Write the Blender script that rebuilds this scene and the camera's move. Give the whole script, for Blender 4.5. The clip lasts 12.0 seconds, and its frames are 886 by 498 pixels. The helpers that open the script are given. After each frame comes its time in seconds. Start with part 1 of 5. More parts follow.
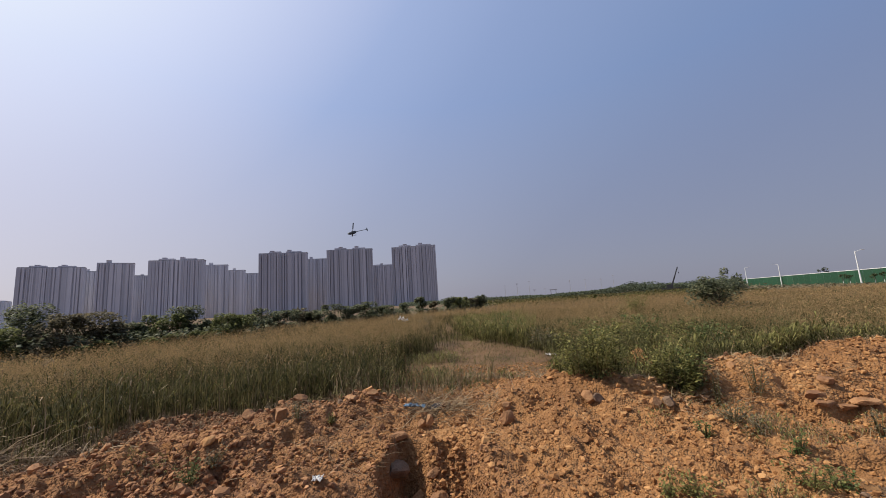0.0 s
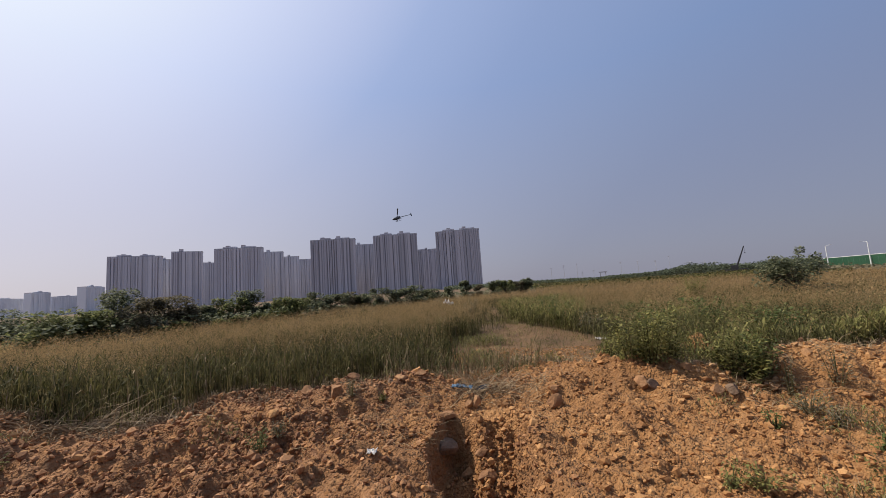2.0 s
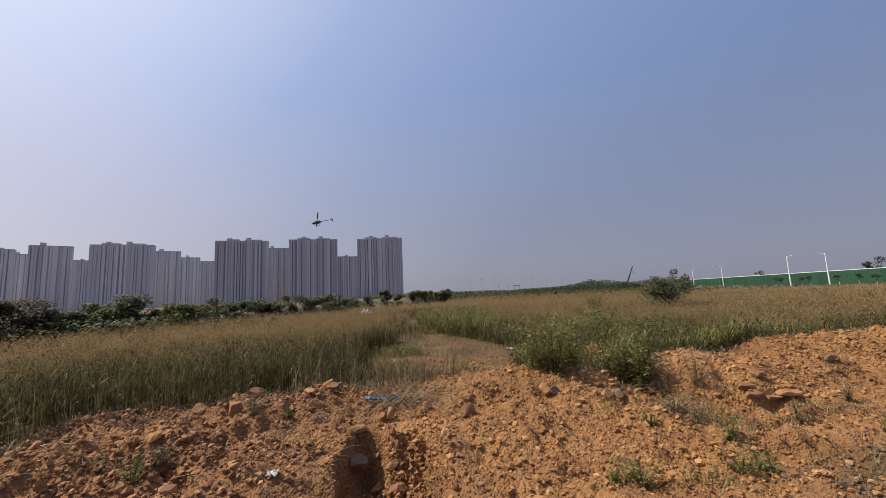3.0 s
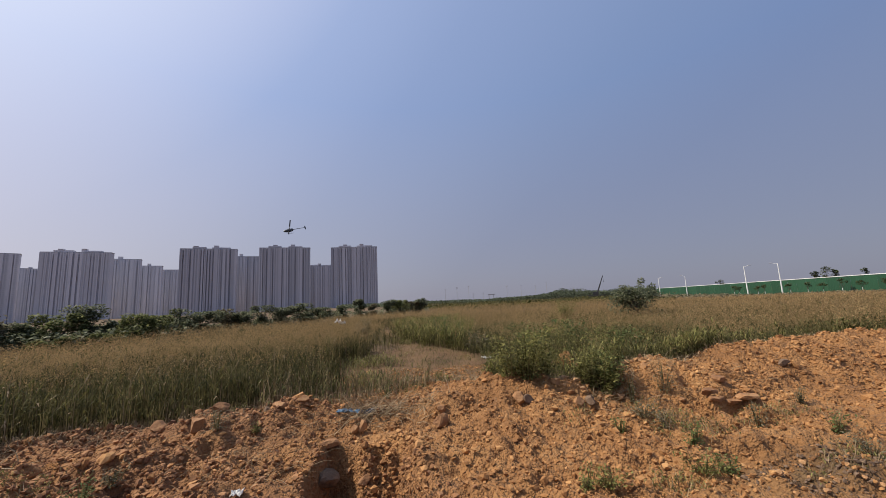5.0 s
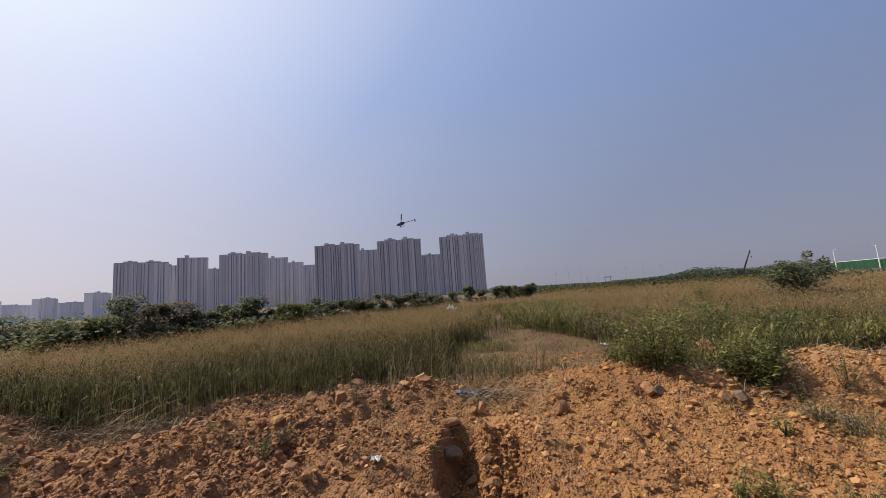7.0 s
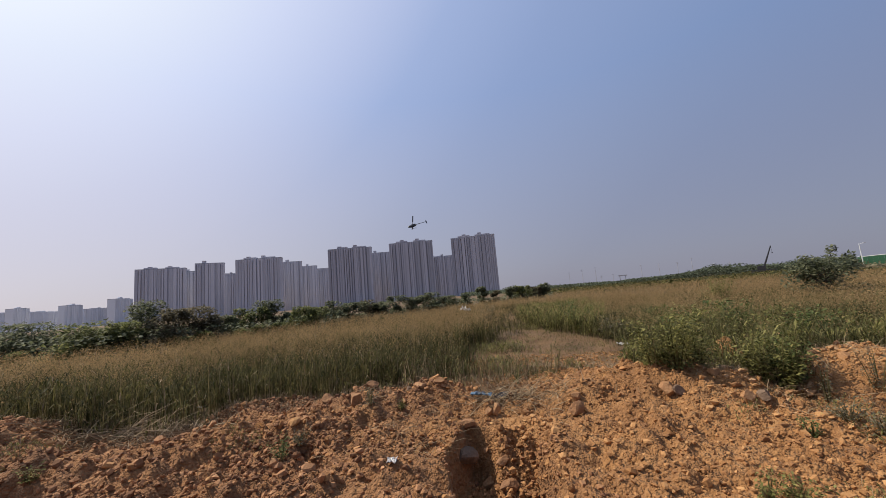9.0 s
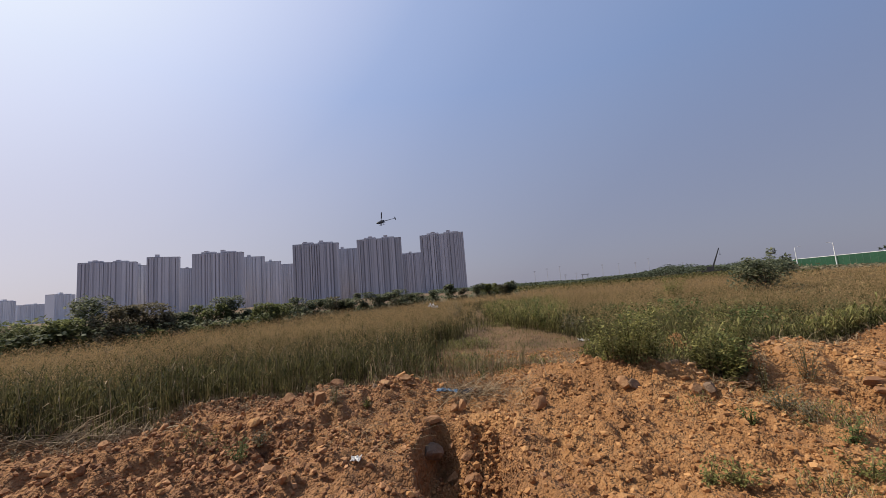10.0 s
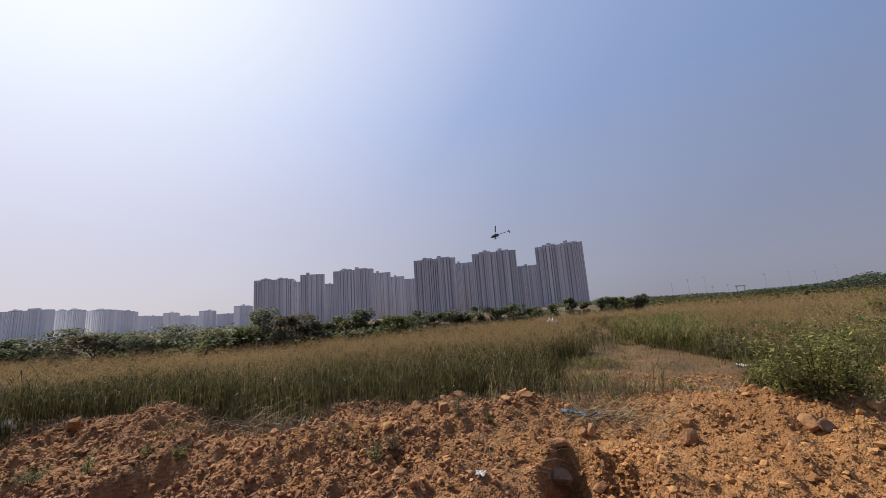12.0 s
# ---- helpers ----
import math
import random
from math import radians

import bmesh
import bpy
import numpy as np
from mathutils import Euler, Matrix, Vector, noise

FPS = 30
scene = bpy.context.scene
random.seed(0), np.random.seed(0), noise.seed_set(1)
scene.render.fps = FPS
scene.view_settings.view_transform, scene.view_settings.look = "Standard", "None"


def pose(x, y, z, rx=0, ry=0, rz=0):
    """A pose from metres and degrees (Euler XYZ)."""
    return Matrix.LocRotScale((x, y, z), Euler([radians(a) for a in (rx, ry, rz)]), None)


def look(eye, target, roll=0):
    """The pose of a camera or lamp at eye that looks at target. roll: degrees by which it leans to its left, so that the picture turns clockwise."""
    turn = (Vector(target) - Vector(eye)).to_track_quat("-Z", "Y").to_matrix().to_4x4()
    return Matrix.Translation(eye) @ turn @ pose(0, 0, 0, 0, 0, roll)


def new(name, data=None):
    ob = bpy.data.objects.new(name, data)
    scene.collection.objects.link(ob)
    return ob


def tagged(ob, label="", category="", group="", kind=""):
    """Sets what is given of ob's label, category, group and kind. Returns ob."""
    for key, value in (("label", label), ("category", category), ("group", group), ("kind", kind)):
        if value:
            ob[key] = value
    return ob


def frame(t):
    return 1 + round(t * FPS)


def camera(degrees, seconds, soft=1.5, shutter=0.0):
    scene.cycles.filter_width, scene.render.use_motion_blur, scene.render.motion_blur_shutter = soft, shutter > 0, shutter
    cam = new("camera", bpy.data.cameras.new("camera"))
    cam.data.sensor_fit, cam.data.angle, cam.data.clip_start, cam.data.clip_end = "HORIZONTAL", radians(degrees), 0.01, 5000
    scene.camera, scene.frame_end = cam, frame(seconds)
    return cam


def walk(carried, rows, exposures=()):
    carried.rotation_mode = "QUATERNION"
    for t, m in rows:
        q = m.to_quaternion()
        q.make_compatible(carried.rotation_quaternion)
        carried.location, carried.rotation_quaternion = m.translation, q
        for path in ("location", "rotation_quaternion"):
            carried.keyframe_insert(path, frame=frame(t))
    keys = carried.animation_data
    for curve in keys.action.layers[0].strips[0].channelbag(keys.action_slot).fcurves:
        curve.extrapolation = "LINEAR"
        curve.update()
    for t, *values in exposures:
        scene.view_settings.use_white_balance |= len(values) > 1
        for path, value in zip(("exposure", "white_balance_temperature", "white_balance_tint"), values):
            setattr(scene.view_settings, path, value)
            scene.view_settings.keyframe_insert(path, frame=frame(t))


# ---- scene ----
cam = camera(100.2, 12.0, soft=0.4)
PIVOT = Vector((0.0, 0.0, 1.65))    # the wearer's neck; the lens sits 8 cm ahead of it
LEVER = 0.08
# seconds, yaw to the left, pitch, lean
ROWS = [
    (0.0, 2.45, 8.14, -3.68),
    (0.5, 4.76, 8.44, -3.89),
    (1.0, 9.18, 7.77, -4.13),
    (1.5, 10.94, 6.54, -4.11),
    (2.0, 9.4, 6.08, -3.93),
    (2.5, 4.92, 6.32, -3.02),
    (3.0, -2.68, 6.91, -2.53),
    (3.2, -5.35, 7.49, -2.35),
    (4.8, -7.04, 8.1, -2.6),
    (5.0, -6.57, 8.13, -2.76),
    (5.5, -5.68, 7.97, -3.06),
    (6.0, 0.72, 7.99, -3.53),
    (6.5, 8.15, 6.94, -4.1),
    (7.0, 9.93, 6.95, -4.06),
    (7.2, 11.31, 6.84, -4.01),
    (8.8, 12.27, 7.34, -5.06),
    (9.0, 11.76, 7.28, -4.87),
    (9.5, 9.14, 6.82, -4.54),
    (10.0, 6.95, 6.47, -4.55),
    (10.5, 7.27, 6.41, -4.32),
    (11.0, 8.5, 6.24, -4.32),
    (11.5, 15.19, 7.54, -4.5),
    (12.0, 24.48, 9.85, -4.07),
]


def head(yaw, pitch):
    a, b = radians(yaw), radians(pitch)
    return Vector((-math.sin(a) * math.cos(b), math.cos(a) * math.cos(b), math.sin(b)))


walk(cam, [(t, look(PIVOT + LEVER * head(y, p), PIVOT + (LEVER + 2) * head(y, p), r)) for t, y, p, r in ROWS],
     exposures=[(0.0, 0.0), (12.0, 0.0)])

# ---- light ----
SUN_AZ, SUN_EL = 80.0, 50.0         # degrees to the left of +y, degrees up
world = bpy.data.worlds.new("hazy_sky")
scene.world = world
world.use_nodes = True
wn, wl = world.node_tree.nodes, world.node_tree.links
wn.clear()
sky = wn.new("ShaderNodeTexSky")
sky.sky_type, sky.sun_disc = "NISHITA", False
sky.sun_elevation, sky.sun_rotation = radians(SUN_EL), radians(-SUN_AZ)
sky.air_density, sky.dust_density, sky.ozone_density, sky.altitude = 1.0, 2.0, 2.0, 50


def sky_ramp(stops):
    """A colour by the angle from the sun; stops: degrees and colour."""
    r = wn.new("ShaderNodeValToRGB")
    for _ in range(len(stops) - 2):
        r.color_ramp.elements.new(0.5)
    for e, (deg, c) in zip(r.color_ramp.elements, stops):
        e.position, e.color = deg / 180, (*c, 1)
    wl.new(turned.outputs[0], r.inputs[0])
    return r.outputs[0]


def wmath(op, a, b=None):
    m = wn.new("ShaderNodeMath")
    m.operation = op
    for k, v in enumerate((a, b)):
        if isinstance(v, (int, float)):
            m.inputs[k].default_value = v
        elif v is not None:
            wl.new(v, m.inputs[k])
    return m


# smog over the clear sky: a broad pale aureole round the sun, and a mauve-grey belt at the horizon
wco = wn.new("ShaderNodeTexCoord")
wdot = wn.new("ShaderNodeVectorMath")
wdot.operation = "DOT_PRODUCT"
wl.new(wco.outputs["Generated"], wdot.inputs[0])
wdot.inputs[1].default_value = head(SUN_AZ, SUN_EL)
turned = wmath("DIVIDE", wmath("ARCCOSINE", wdot.outputs["Value"]).outputs[0], math.pi)
high = sky_ramp([(0, (1, 1, 1)), (21, (0.84, 0.90, 1.0)), (33, (0.65, 0.715, 0.93)), (42, (0.50, 0.575, 0.82)), (50, (0.36, 0.455, 0.715)), (62, (0.28, 0.37, 0.61)), (80, (0.215, 0.30, 0.515)), (95, (0.178, 0.255, 0.46)), (180, (0.15, 0.22, 0.40))])
low = sky_ramp([(0, (1, 1, 1)), (20, (0.96, 0.90, 0.95)), (40, (0.71, 0.655, 0.715)), (48, (0.65, 0.60, 0.655)), (65, (0.42, 0.41, 0.48)), (86, (0.29, 0.29, 0.365)), (105, (0.258, 0.265, 0.34)), (180, (0.22, 0.23, 0.30))])
wsep = wn.new("ShaderNodeSeparateXYZ")
wl.new(wco.outputs["Generated"], wsep.inputs[0])
climb = wn.new("ShaderNodeMapRange")
climb.inputs["From Min"].default_value, climb.inputs["From Max"].default_value = math.sin(radians(1)), math.sin(radians(29))
wl.new(wsep.outputs["Z"], climb.inputs["Value"])
smog = wn.new("ShaderNodeMixRGB")
wl.new(climb.outputs[0], smog.inputs[0])
wl.new(low, smog.inputs[1])
wl.new(high, smog.inputs[2])
clear = wn.new("ShaderNodeMixRGB")
clear.blend_type = "MULTIPLY"
clear.inputs[0].default_value = 1
clear.inputs[2].default_value = (0.1, 0.1, 0.1, 1)
wl.new(sky.outputs[0], clear.inputs[1])
whole = wn.new("ShaderNodeMixRGB")
whole.inputs[0].default_value = 0.9
wl.new(clear.outputs[0], whole.inputs[1])
wl.new(smog.outputs[0], whole.inputs[2])
bg = wn.new("ShaderNodeBackground")
bg.inputs["Strength"].default_value = 1.03
wo = wn.new("ShaderNodeOutputWorld")
wl.new(whole.outputs[0], bg.inputs["Color"])
wl.new(bg.outputs[0], wo.inputs["Surface"])
sun = new("sun", bpy.data.lights.new("sun", "SUN"))
sun.data.energy, sun.data.angle, sun.data.color = 4.8, radians(0.55), (1.0, 0.92, 0.80)
sun.matrix_world = look((0, 0, 0), -head(SUN_AZ, SUN_EL))


# ---- materials ----
def mat(name, stops, scale=4.0, fine=40.0, rough=0.9, bump=0.3, depth=0.02, vary="", leafy=0.0, metal=0.0, spread=0.25, stretch=(1, 1, 1)):
    """A noise-mottled material. stops: colours from dark to light; vary: 'object' or 'island' shifts its value piece by piece;
    leafy: share of light that passes through."""
    m = bpy.data.materials.new(name)
    m.use_nodes = True
    n, l = m.node_tree.nodes, m.node_tree.links
    b = n["Principled BSDF"]
    b.inputs["Roughness"].default_value, b.inputs["Metallic"].default_value = rough, metal
    if leafy:
        b.inputs["Specular IOR Level"].default_value = 0.1
    co = n.new("ShaderNodeTexCoord")
    mp = n.new("ShaderNodeMapping")
    mp.inputs["Scale"].default_value = stretch
    l.new(co.outputs["Object"], mp.inputs["Vector"])
    big, small = n.new("ShaderNodeTexNoise"), n.new("ShaderNodeTexNoise")
    for t, s, d in ((big, scale, 4), (small, fine, 6)):
        t.inputs["Scale"].default_value, t.inputs["Detail"].default_value = s, d
        t.inputs["Roughness"].default_value = 0.65
        l.new(mp.outputs[0], t.inputs["Vector"])
    mix = n.new("ShaderNodeMath")
    mix.operation = "MULTIPLY_ADD"
    mix.inputs[1].default_value = 0.45
    half = n.new("ShaderNodeMath")
    half.operation = "MULTIPLY"
    half.inputs[1].default_value = 0.55
    l.new(big.outputs["Fac"], half.inputs[0])
    l.new(small.outputs["Fac"], mix.inputs[0])
    l.new(half.outputs[0], mix.inputs[2])
    out = mix.outputs[0]
    if vary:
        if vary == "island":
            src = n.new("ShaderNodeNewGeometry").outputs["Random Per Island"]
        else:
            src = n.new("ShaderNodeObjectInfo").outputs["Random"]
        off = n.new("ShaderNodeMath")
        off.operation = "MULTIPLY_ADD"
        off.inputs[1].default_value, off.inputs[2].default_value = spread * 2, -spread
        l.new(src, off.inputs[0])
        add = n.new("ShaderNodeMath")
        l.new(out, add.inputs[0])
        l.new(off.outputs[0], add.inputs[1])
        out = add.outputs[0]
    ramp = n.new("ShaderNodeValToRGB")
    while len(ramp.color_ramp.elements) < len(stops):
        ramp.color_ramp.elements.new(0.5)
    for k, (e, c) in enumerate(zip(ramp.color_ramp.elements, stops)):
        e.position = 0.28 + 0.44 * k / max(1, len(stops) - 1)
        e.color = (*c, 1)
    l.new(out, ramp.inputs[0])
    l.new(ramp.outputs[0], b.inputs["Base Color"])
    if bump:
        bp = n.new("ShaderNodeBump")
        bp.inputs["Strength"].default_value, bp.inputs["Distance"].default_value = bump, depth
        l.new(small.outputs["Fac"], bp.inputs["Height"])
        l.new(bp.outputs[0], b.inputs["Normal"])
    if leafy:
        tr, ms = n.new("ShaderNodeBsdfTranslucent"), n.new("ShaderNodeMixShader")
        l.new(ramp.outputs[0], tr.inputs["Color"])
        ms.inputs[0].default_value = leafy
        l.new(b.outputs[0], ms.inputs[1])
        l.new(tr.outputs[0], ms.inputs[2])
        l.new(ms.outputs[0], n["Material Output"].inputs["Surface"])
    return m


CLAY = ((0.155, 0.068, 0.024), (0.335, 0.157, 0.053), (0.49, 0.263, 0.103))
REDCLAY = ((0.125, 0.053, 0.022), (0.275, 0.127, 0.052), (0.435, 0.225, 0.102))
LITTER = ((0.063, 0.036, 0.015), (0.122, 0.071, 0.029), (0.20, 0.125, 0.054))


def soil_material():
    """Orange clay, redder clay to the left, and grass litter, by the mesh's two ground-kind masks."""
    m = mat("field_soil", CLAY, 1.3, 22, 0.95, 0.9, 0.03)
    n, l = m.node_tree.nodes, m.node_tree.links
    first = next(x for x in n if x.bl_idname == "ShaderNodeValToRGB")
    src = first.inputs[0].links[0].from_socket
    col = first.outputs[0]
    for layer, stops in (("red_clay", REDCLAY), ("litter", LITTER)):
        r = n.new("ShaderNodeValToRGB")
        r.color_ramp.elements.new(0.5)
        for k, (e, c) in enumerate(zip(r.color_ramp.elements, stops)):
            e.position, e.color = 0.28 + 0.22 * k, (*c, 1)
        l.new(src, r.inputs[0])
        at = n.new("ShaderNodeAttribute")
        at.attribute_name = layer
        mx = n.new("ShaderNodeMixRGB")
        l.new(at.outputs["Fac"], mx.inputs[0])
        l.new(col, mx.inputs[1])
        l.new(r.outputs[0], mx.inputs[2])
        col = mx.outputs[0]
    l.new(col, n["Principled BSDF"].inputs["Base Color"])
    # crumbled relief at two sizes of clod
    bp = next(x for x in n if x.bl_idname == "ShaderNodeBump")
    total = bp.inputs["Height"].links[0].from_socket
    co = next(x for x in n if x.bl_idname == "ShaderNodeTexCoord")
    for scale, share in ((19, 0.9), (47, 0.55)):
        v = n.new("ShaderNodeTexVoronoi")
        v.inputs["Scale"].default_value = scale
        l.new(co.outputs["Object"], v.inputs["Vector"])
        k = n.new("ShaderNodeMath")
        k.operation = "MULTIPLY_ADD"
        k.inputs[1].default_value = -share
        l.new(v.outputs["Distance"], k.inputs[0])
        l.new(total, k.inputs[2])
        total = k.outputs[0]
    l.new(total, bp.inputs["Height"])
    bp.inputs["Strength"].default_value, bp.inputs["Distance"].default_value = 1.0, 0.045
    return m


M_SOIL = soil_material()
M_CLOD = mat("clay_clod", CLAY, 1.3, 60, 0.95, 0.6, 0.01, vary="island", spread=0.15)
M_REDCLOD = mat("red_clay_clod", REDCLAY, 1.3, 60, 0.95, 0.6, 0.01, vary="island", spread=0.2)
M_RUBBLE = mat("pale_clay_rubble", ((0.21, 0.10, 0.040), (0.37, 0.195, 0.085), (0.50, 0.30, 0.15)), 5, 60, 0.95, 0.6, 0.01, vary="island", spread=0.2)
M_STONE = mat("brown_stone", ((0.15, 0.066, 0.027), (0.29, 0.14, 0.056), (0.43, 0.24, 0.11)), 7, 45, 0.85, 0.7, 0.015, vary="object", spread=0.1)
M_GREYSTONE = mat("grey_stone", ((0.07, 0.043, 0.026), (0.16, 0.098, 0.058), (0.27, 0.18, 0.112)), 9, 45, 0.8, 0.7, 0.015)
M_STALK = mat("grass_stalk", ((0.047, 0.044, 0.017), (0.105, 0.093, 0.038), (0.24, 0.19, 0.09)), 0.6, 8, 0.7, 0, leafy=0.4, vary="island", spread=0.34)
M_GREEN = mat("green_blade", ((0.031, 0.034, 0.011), (0.070, 0.069, 0.022), (0.145, 0.128, 0.046)), 0.6, 8, 0.65, 0, leafy=0.4, vary="island", spread=0.34)
M_HEAD = mat("seed_head", ((0.265, 0.172, 0.080), (0.385, 0.256, 0.120), (0.50, 0.347, 0.172)), 0.35, 6, 0.9, 0, leafy=0.4, vary="island", spread=0.12)
M_STRAW = mat("dry_straw", ((0.13, 0.085, 0.042), (0.24, 0.165, 0.085), (0.42, 0.31, 0.18)), 3, 30, 0.85, 0, vary="island")
M_LEAF = mat("shrub_leaf", ((0.032, 0.040, 0.018), (0.07, 0.082, 0.034), (0.15, 0.155, 0.072)), 0.8, 9, 0.55, 0, leafy=0.3, vary="island", spread=0.22)
M_BELT = mat("belt_leaf", ((0.074, 0.085, 0.046), (0.138, 0.150, 0.083), (0.25, 0.255, 0.155)), 0.8, 9, 0.6, 0, leafy=0.42, vary="island", spread=0.3)
M_BELT_PALE = mat("yellowish_belt_leaf", ((0.08, 0.092, 0.032), (0.16, 0.172, 0.064), (0.28, 0.28, 0.12)), 0.8, 9, 0.6, 0, leafy=0.42, vary="island", spread=0.3)
M_LEAF_PALE = mat("pale_shrub_leaf", ((0.05, 0.065, 0.02), (0.10, 0.13, 0.04), (0.19, 0.21, 0.08)), 0.8, 9, 0.6, 0, leafy=0.3, vary="island", spread=0.22)
M_LEAF_DRY = mat("brownish_leaf", ((0.09, 0.08, 0.05), (0.165, 0.142, 0.085), (0.26, 0.22, 0.135)), 0.8, 9, 0.7, 0, leafy=0.35, vary="island", spread=0.22)
M_OLIVE = mat("olive_blade", ((0.052, 0.056, 0.020), (0.115, 0.112, 0.042), (0.23, 0.20, 0.088)), 0.6, 8, 0.65, 0, leafy=0.4, vary="island", spread=0.25)
M_WEED = mat("weed_leaf", ((0.062, 0.066, 0.020), (0.170, 0.163, 0.050), (0.33, 0.30, 0.105)), 0.8, 9, 0.6, 0, leafy=0.4, vary="island", spread=0.24)
# paler leaf colours stand in for haze over the distant wood
M_FARLEAF = mat("hazed_far_foliage", ((0.05, 0.06, 0.04), (0.085, 0.10, 0.062), (0.13, 0.15, 0.095)), 0.05, 0.6, 0.8, 0, leafy=0.3, vary="island", spread=0.22)
M_BARK = mat("bark", ((0.05, 0.04, 0.03), (0.11, 0.09, 0.065)), 6, 40, 0.9, 0.6)
M_FACADE = mat("facade_render", ((0.40, 0.39, 0.435), (0.45, 0.44, 0.48), (0.49, 0.48, 0.52)), 0.03, 0.4, 0.85, 0, vary="object", spread=0.08)
# left towers stand farther off; distance haze is mixed into their lighter colours
M_MIDFACADE = mat("lightly_hazed_facade", ((0.50, 0.49, 0.535), (0.55, 0.54, 0.58), (0.60, 0.59, 0.62)), 0.03, 0.4, 0.85, 0, vary="object", spread=0.08)
M_FACADE_PALE = mat("pale_bay_paint", ((0.46, 0.45, 0.49), (0.50, 0.49, 0.53), (0.54, 0.53, 0.57)), 0.03, 0.4, 0.85, 0, vary="object", spread=0.08)
# darkest tone: two-tone paint on flat bays, painted shade in recesses
M_FACADE_DARK = mat("dark_bay_paint_and_shade", ((0.34, 0.335, 0.37), (0.385, 0.38, 0.415), (0.42, 0.415, 0.45)), 0.03, 0.4, 0.85, 0, vary="object", spread=0.08)
# bay tones and glass again, lightened in colour for haze
M_MIDFACADE_PALE = mat("lightly_hazed_pale_bay_paint", ((0.55, 0.54, 0.58), (0.60, 0.59, 0.63), (0.64, 0.63, 0.66)), 0.03, 0.4, 0.85, 0, vary="object", spread=0.08)
M_MIDFACADE_DARK = mat("hazed_dark_paint_and_shade", ((0.45, 0.445, 0.485), (0.495, 0.49, 0.53), (0.54, 0.535, 0.57)), 0.03, 0.4, 0.85, 0, vary="object", spread=0.08)
M_MIDPANE = mat("lightly_hazed_glazing", ((0.36, 0.36, 0.40), (0.41, 0.41, 0.45), (0.46, 0.46, 0.50)), 0.05, 0.5, 0.4, 0)
# far blocks: distance haze put into pale bluish wall colour
M_FARFACADE = mat("hazed_facade_render", ((0.76, 0.77, 0.80), (0.80, 0.81, 0.84), (0.83, 0.84, 0.86)), 0.03, 0.4, 0.85, 0, vary="object", spread=0.08)
M_ROOF = mat("roof_slab", ((0.22, 0.21, 0.22), (0.28, 0.27, 0.28)), 0.05, 0.5, 0.9, 0)
M_PANE = mat("dark_glazing", ((0.25, 0.25, 0.285), (0.31, 0.31, 0.345), (0.36, 0.36, 0.395)), 0.05, 0.5, 0.35, 0, vary="object", spread=0.15)
# far glass, paled in colour for the same haze
M_FARPANE = mat("hazed_glazing", ((0.60, 0.62, 0.67), (0.66, 0.68, 0.72), (0.70, 0.72, 0.76)), 0.05, 0.5, 0.4, 0)
M_FENCE = mat("green_hoarding", ((0.009, 0.046, 0.021), (0.013, 0.065, 0.029), (0.02, 0.082, 0.038)), 0.15, 2, 0.6, 0, vary="object", spread=0.12)
M_WHITE = mat("white_paint", ((0.62, 0.62, 0.60), (0.74, 0.74, 0.72), (0.82, 0.82, 0.80)), 2, 20, 0.5, 0)
M_PAPER = mat("white_plastic_scrap", ((0.50, 0.47, 0.42), (0.66, 0.63, 0.58), (0.76, 0.74, 0.70)), 12, 60, 0.6, 0.2)
M_BLUE = mat("faded_blue_plastic", ((0.03, 0.07, 0.12), (0.065, 0.135, 0.21), (0.16, 0.24, 0.31)), 14, 60, 0.6, 0.3)
M_DARK = mat("dark_plastic", ((0.012, 0.012, 0.014), (0.025, 0.025, 0.028), (0.045, 0.045, 0.05)), 10, 60, 0.45, 0.1)
M_STEEL = mat("weathered_steel", ((0.30, 0.30, 0.32), (0.38, 0.38, 0.40), (0.46, 0.46, 0.48)), 3, 30, 0.6, 0)


# ---- helpers of this scene ----
def mesh_np(name, verts, tris, mats, slots=None, smooth=False):
    verts, tris = np.asarray(verts, np.float32), np.asarray(tris, np.int32)
    me = bpy.data.meshes.new(name)
    me.vertices.add(len(verts))
    me.vertices.foreach_set("co", verts.ravel())
    me.loops.add(tris.size)
    me.loops.foreach_set("vertex_index", tris.ravel())
    me.polygons.add(len(tris))
    me.polygons.foreach_set("loop_start", np.arange(0, tris.size, tris.shape[1], dtype=np.int32))
    for m in mats:
        me.materials.append(m)
    if slots is not None:
        me.polygons.foreach_set("material_index", np.asarray(slots, np.int32))
    me.polygons.foreach_set("use_smooth", np.full(len(tris), smooth))
    me.update(calc_edges=True)
    return me


def part(name, bm, material, parent, label="", smooth=False):
    me = bpy.data.meshes.new(name)
    bm.normal_update()
    bm.to_mesh(me)
    bm.free()
    me.materials.append(material)
    if smooth:
        for p in me.polygons:
            p.use_smooth = True
    ob = new(name, me)
    if parent:
        ob.parent = parent
    return tagged(ob, label)


def np_part(name, me, parent, label=""):
    ob = new(name, me)
    ob.parent = parent
    return tagged(ob, label)


def box(bm, lo, hi, bevel=0.0):
    r = bmesh.ops.create_cube(bm, size=1, matrix=Matrix.Translation((Vector(lo) + Vector(hi)) / 2) @ Matrix.Diagonal((*(Vector(hi) - Vector(lo)), 1)))
    if bevel:
        es = {e for v in r["verts"] for e in v.link_edges}
        bmesh.ops.bevel(bm, geom=list(es), offset=bevel, segments=2, affect="EDGES")


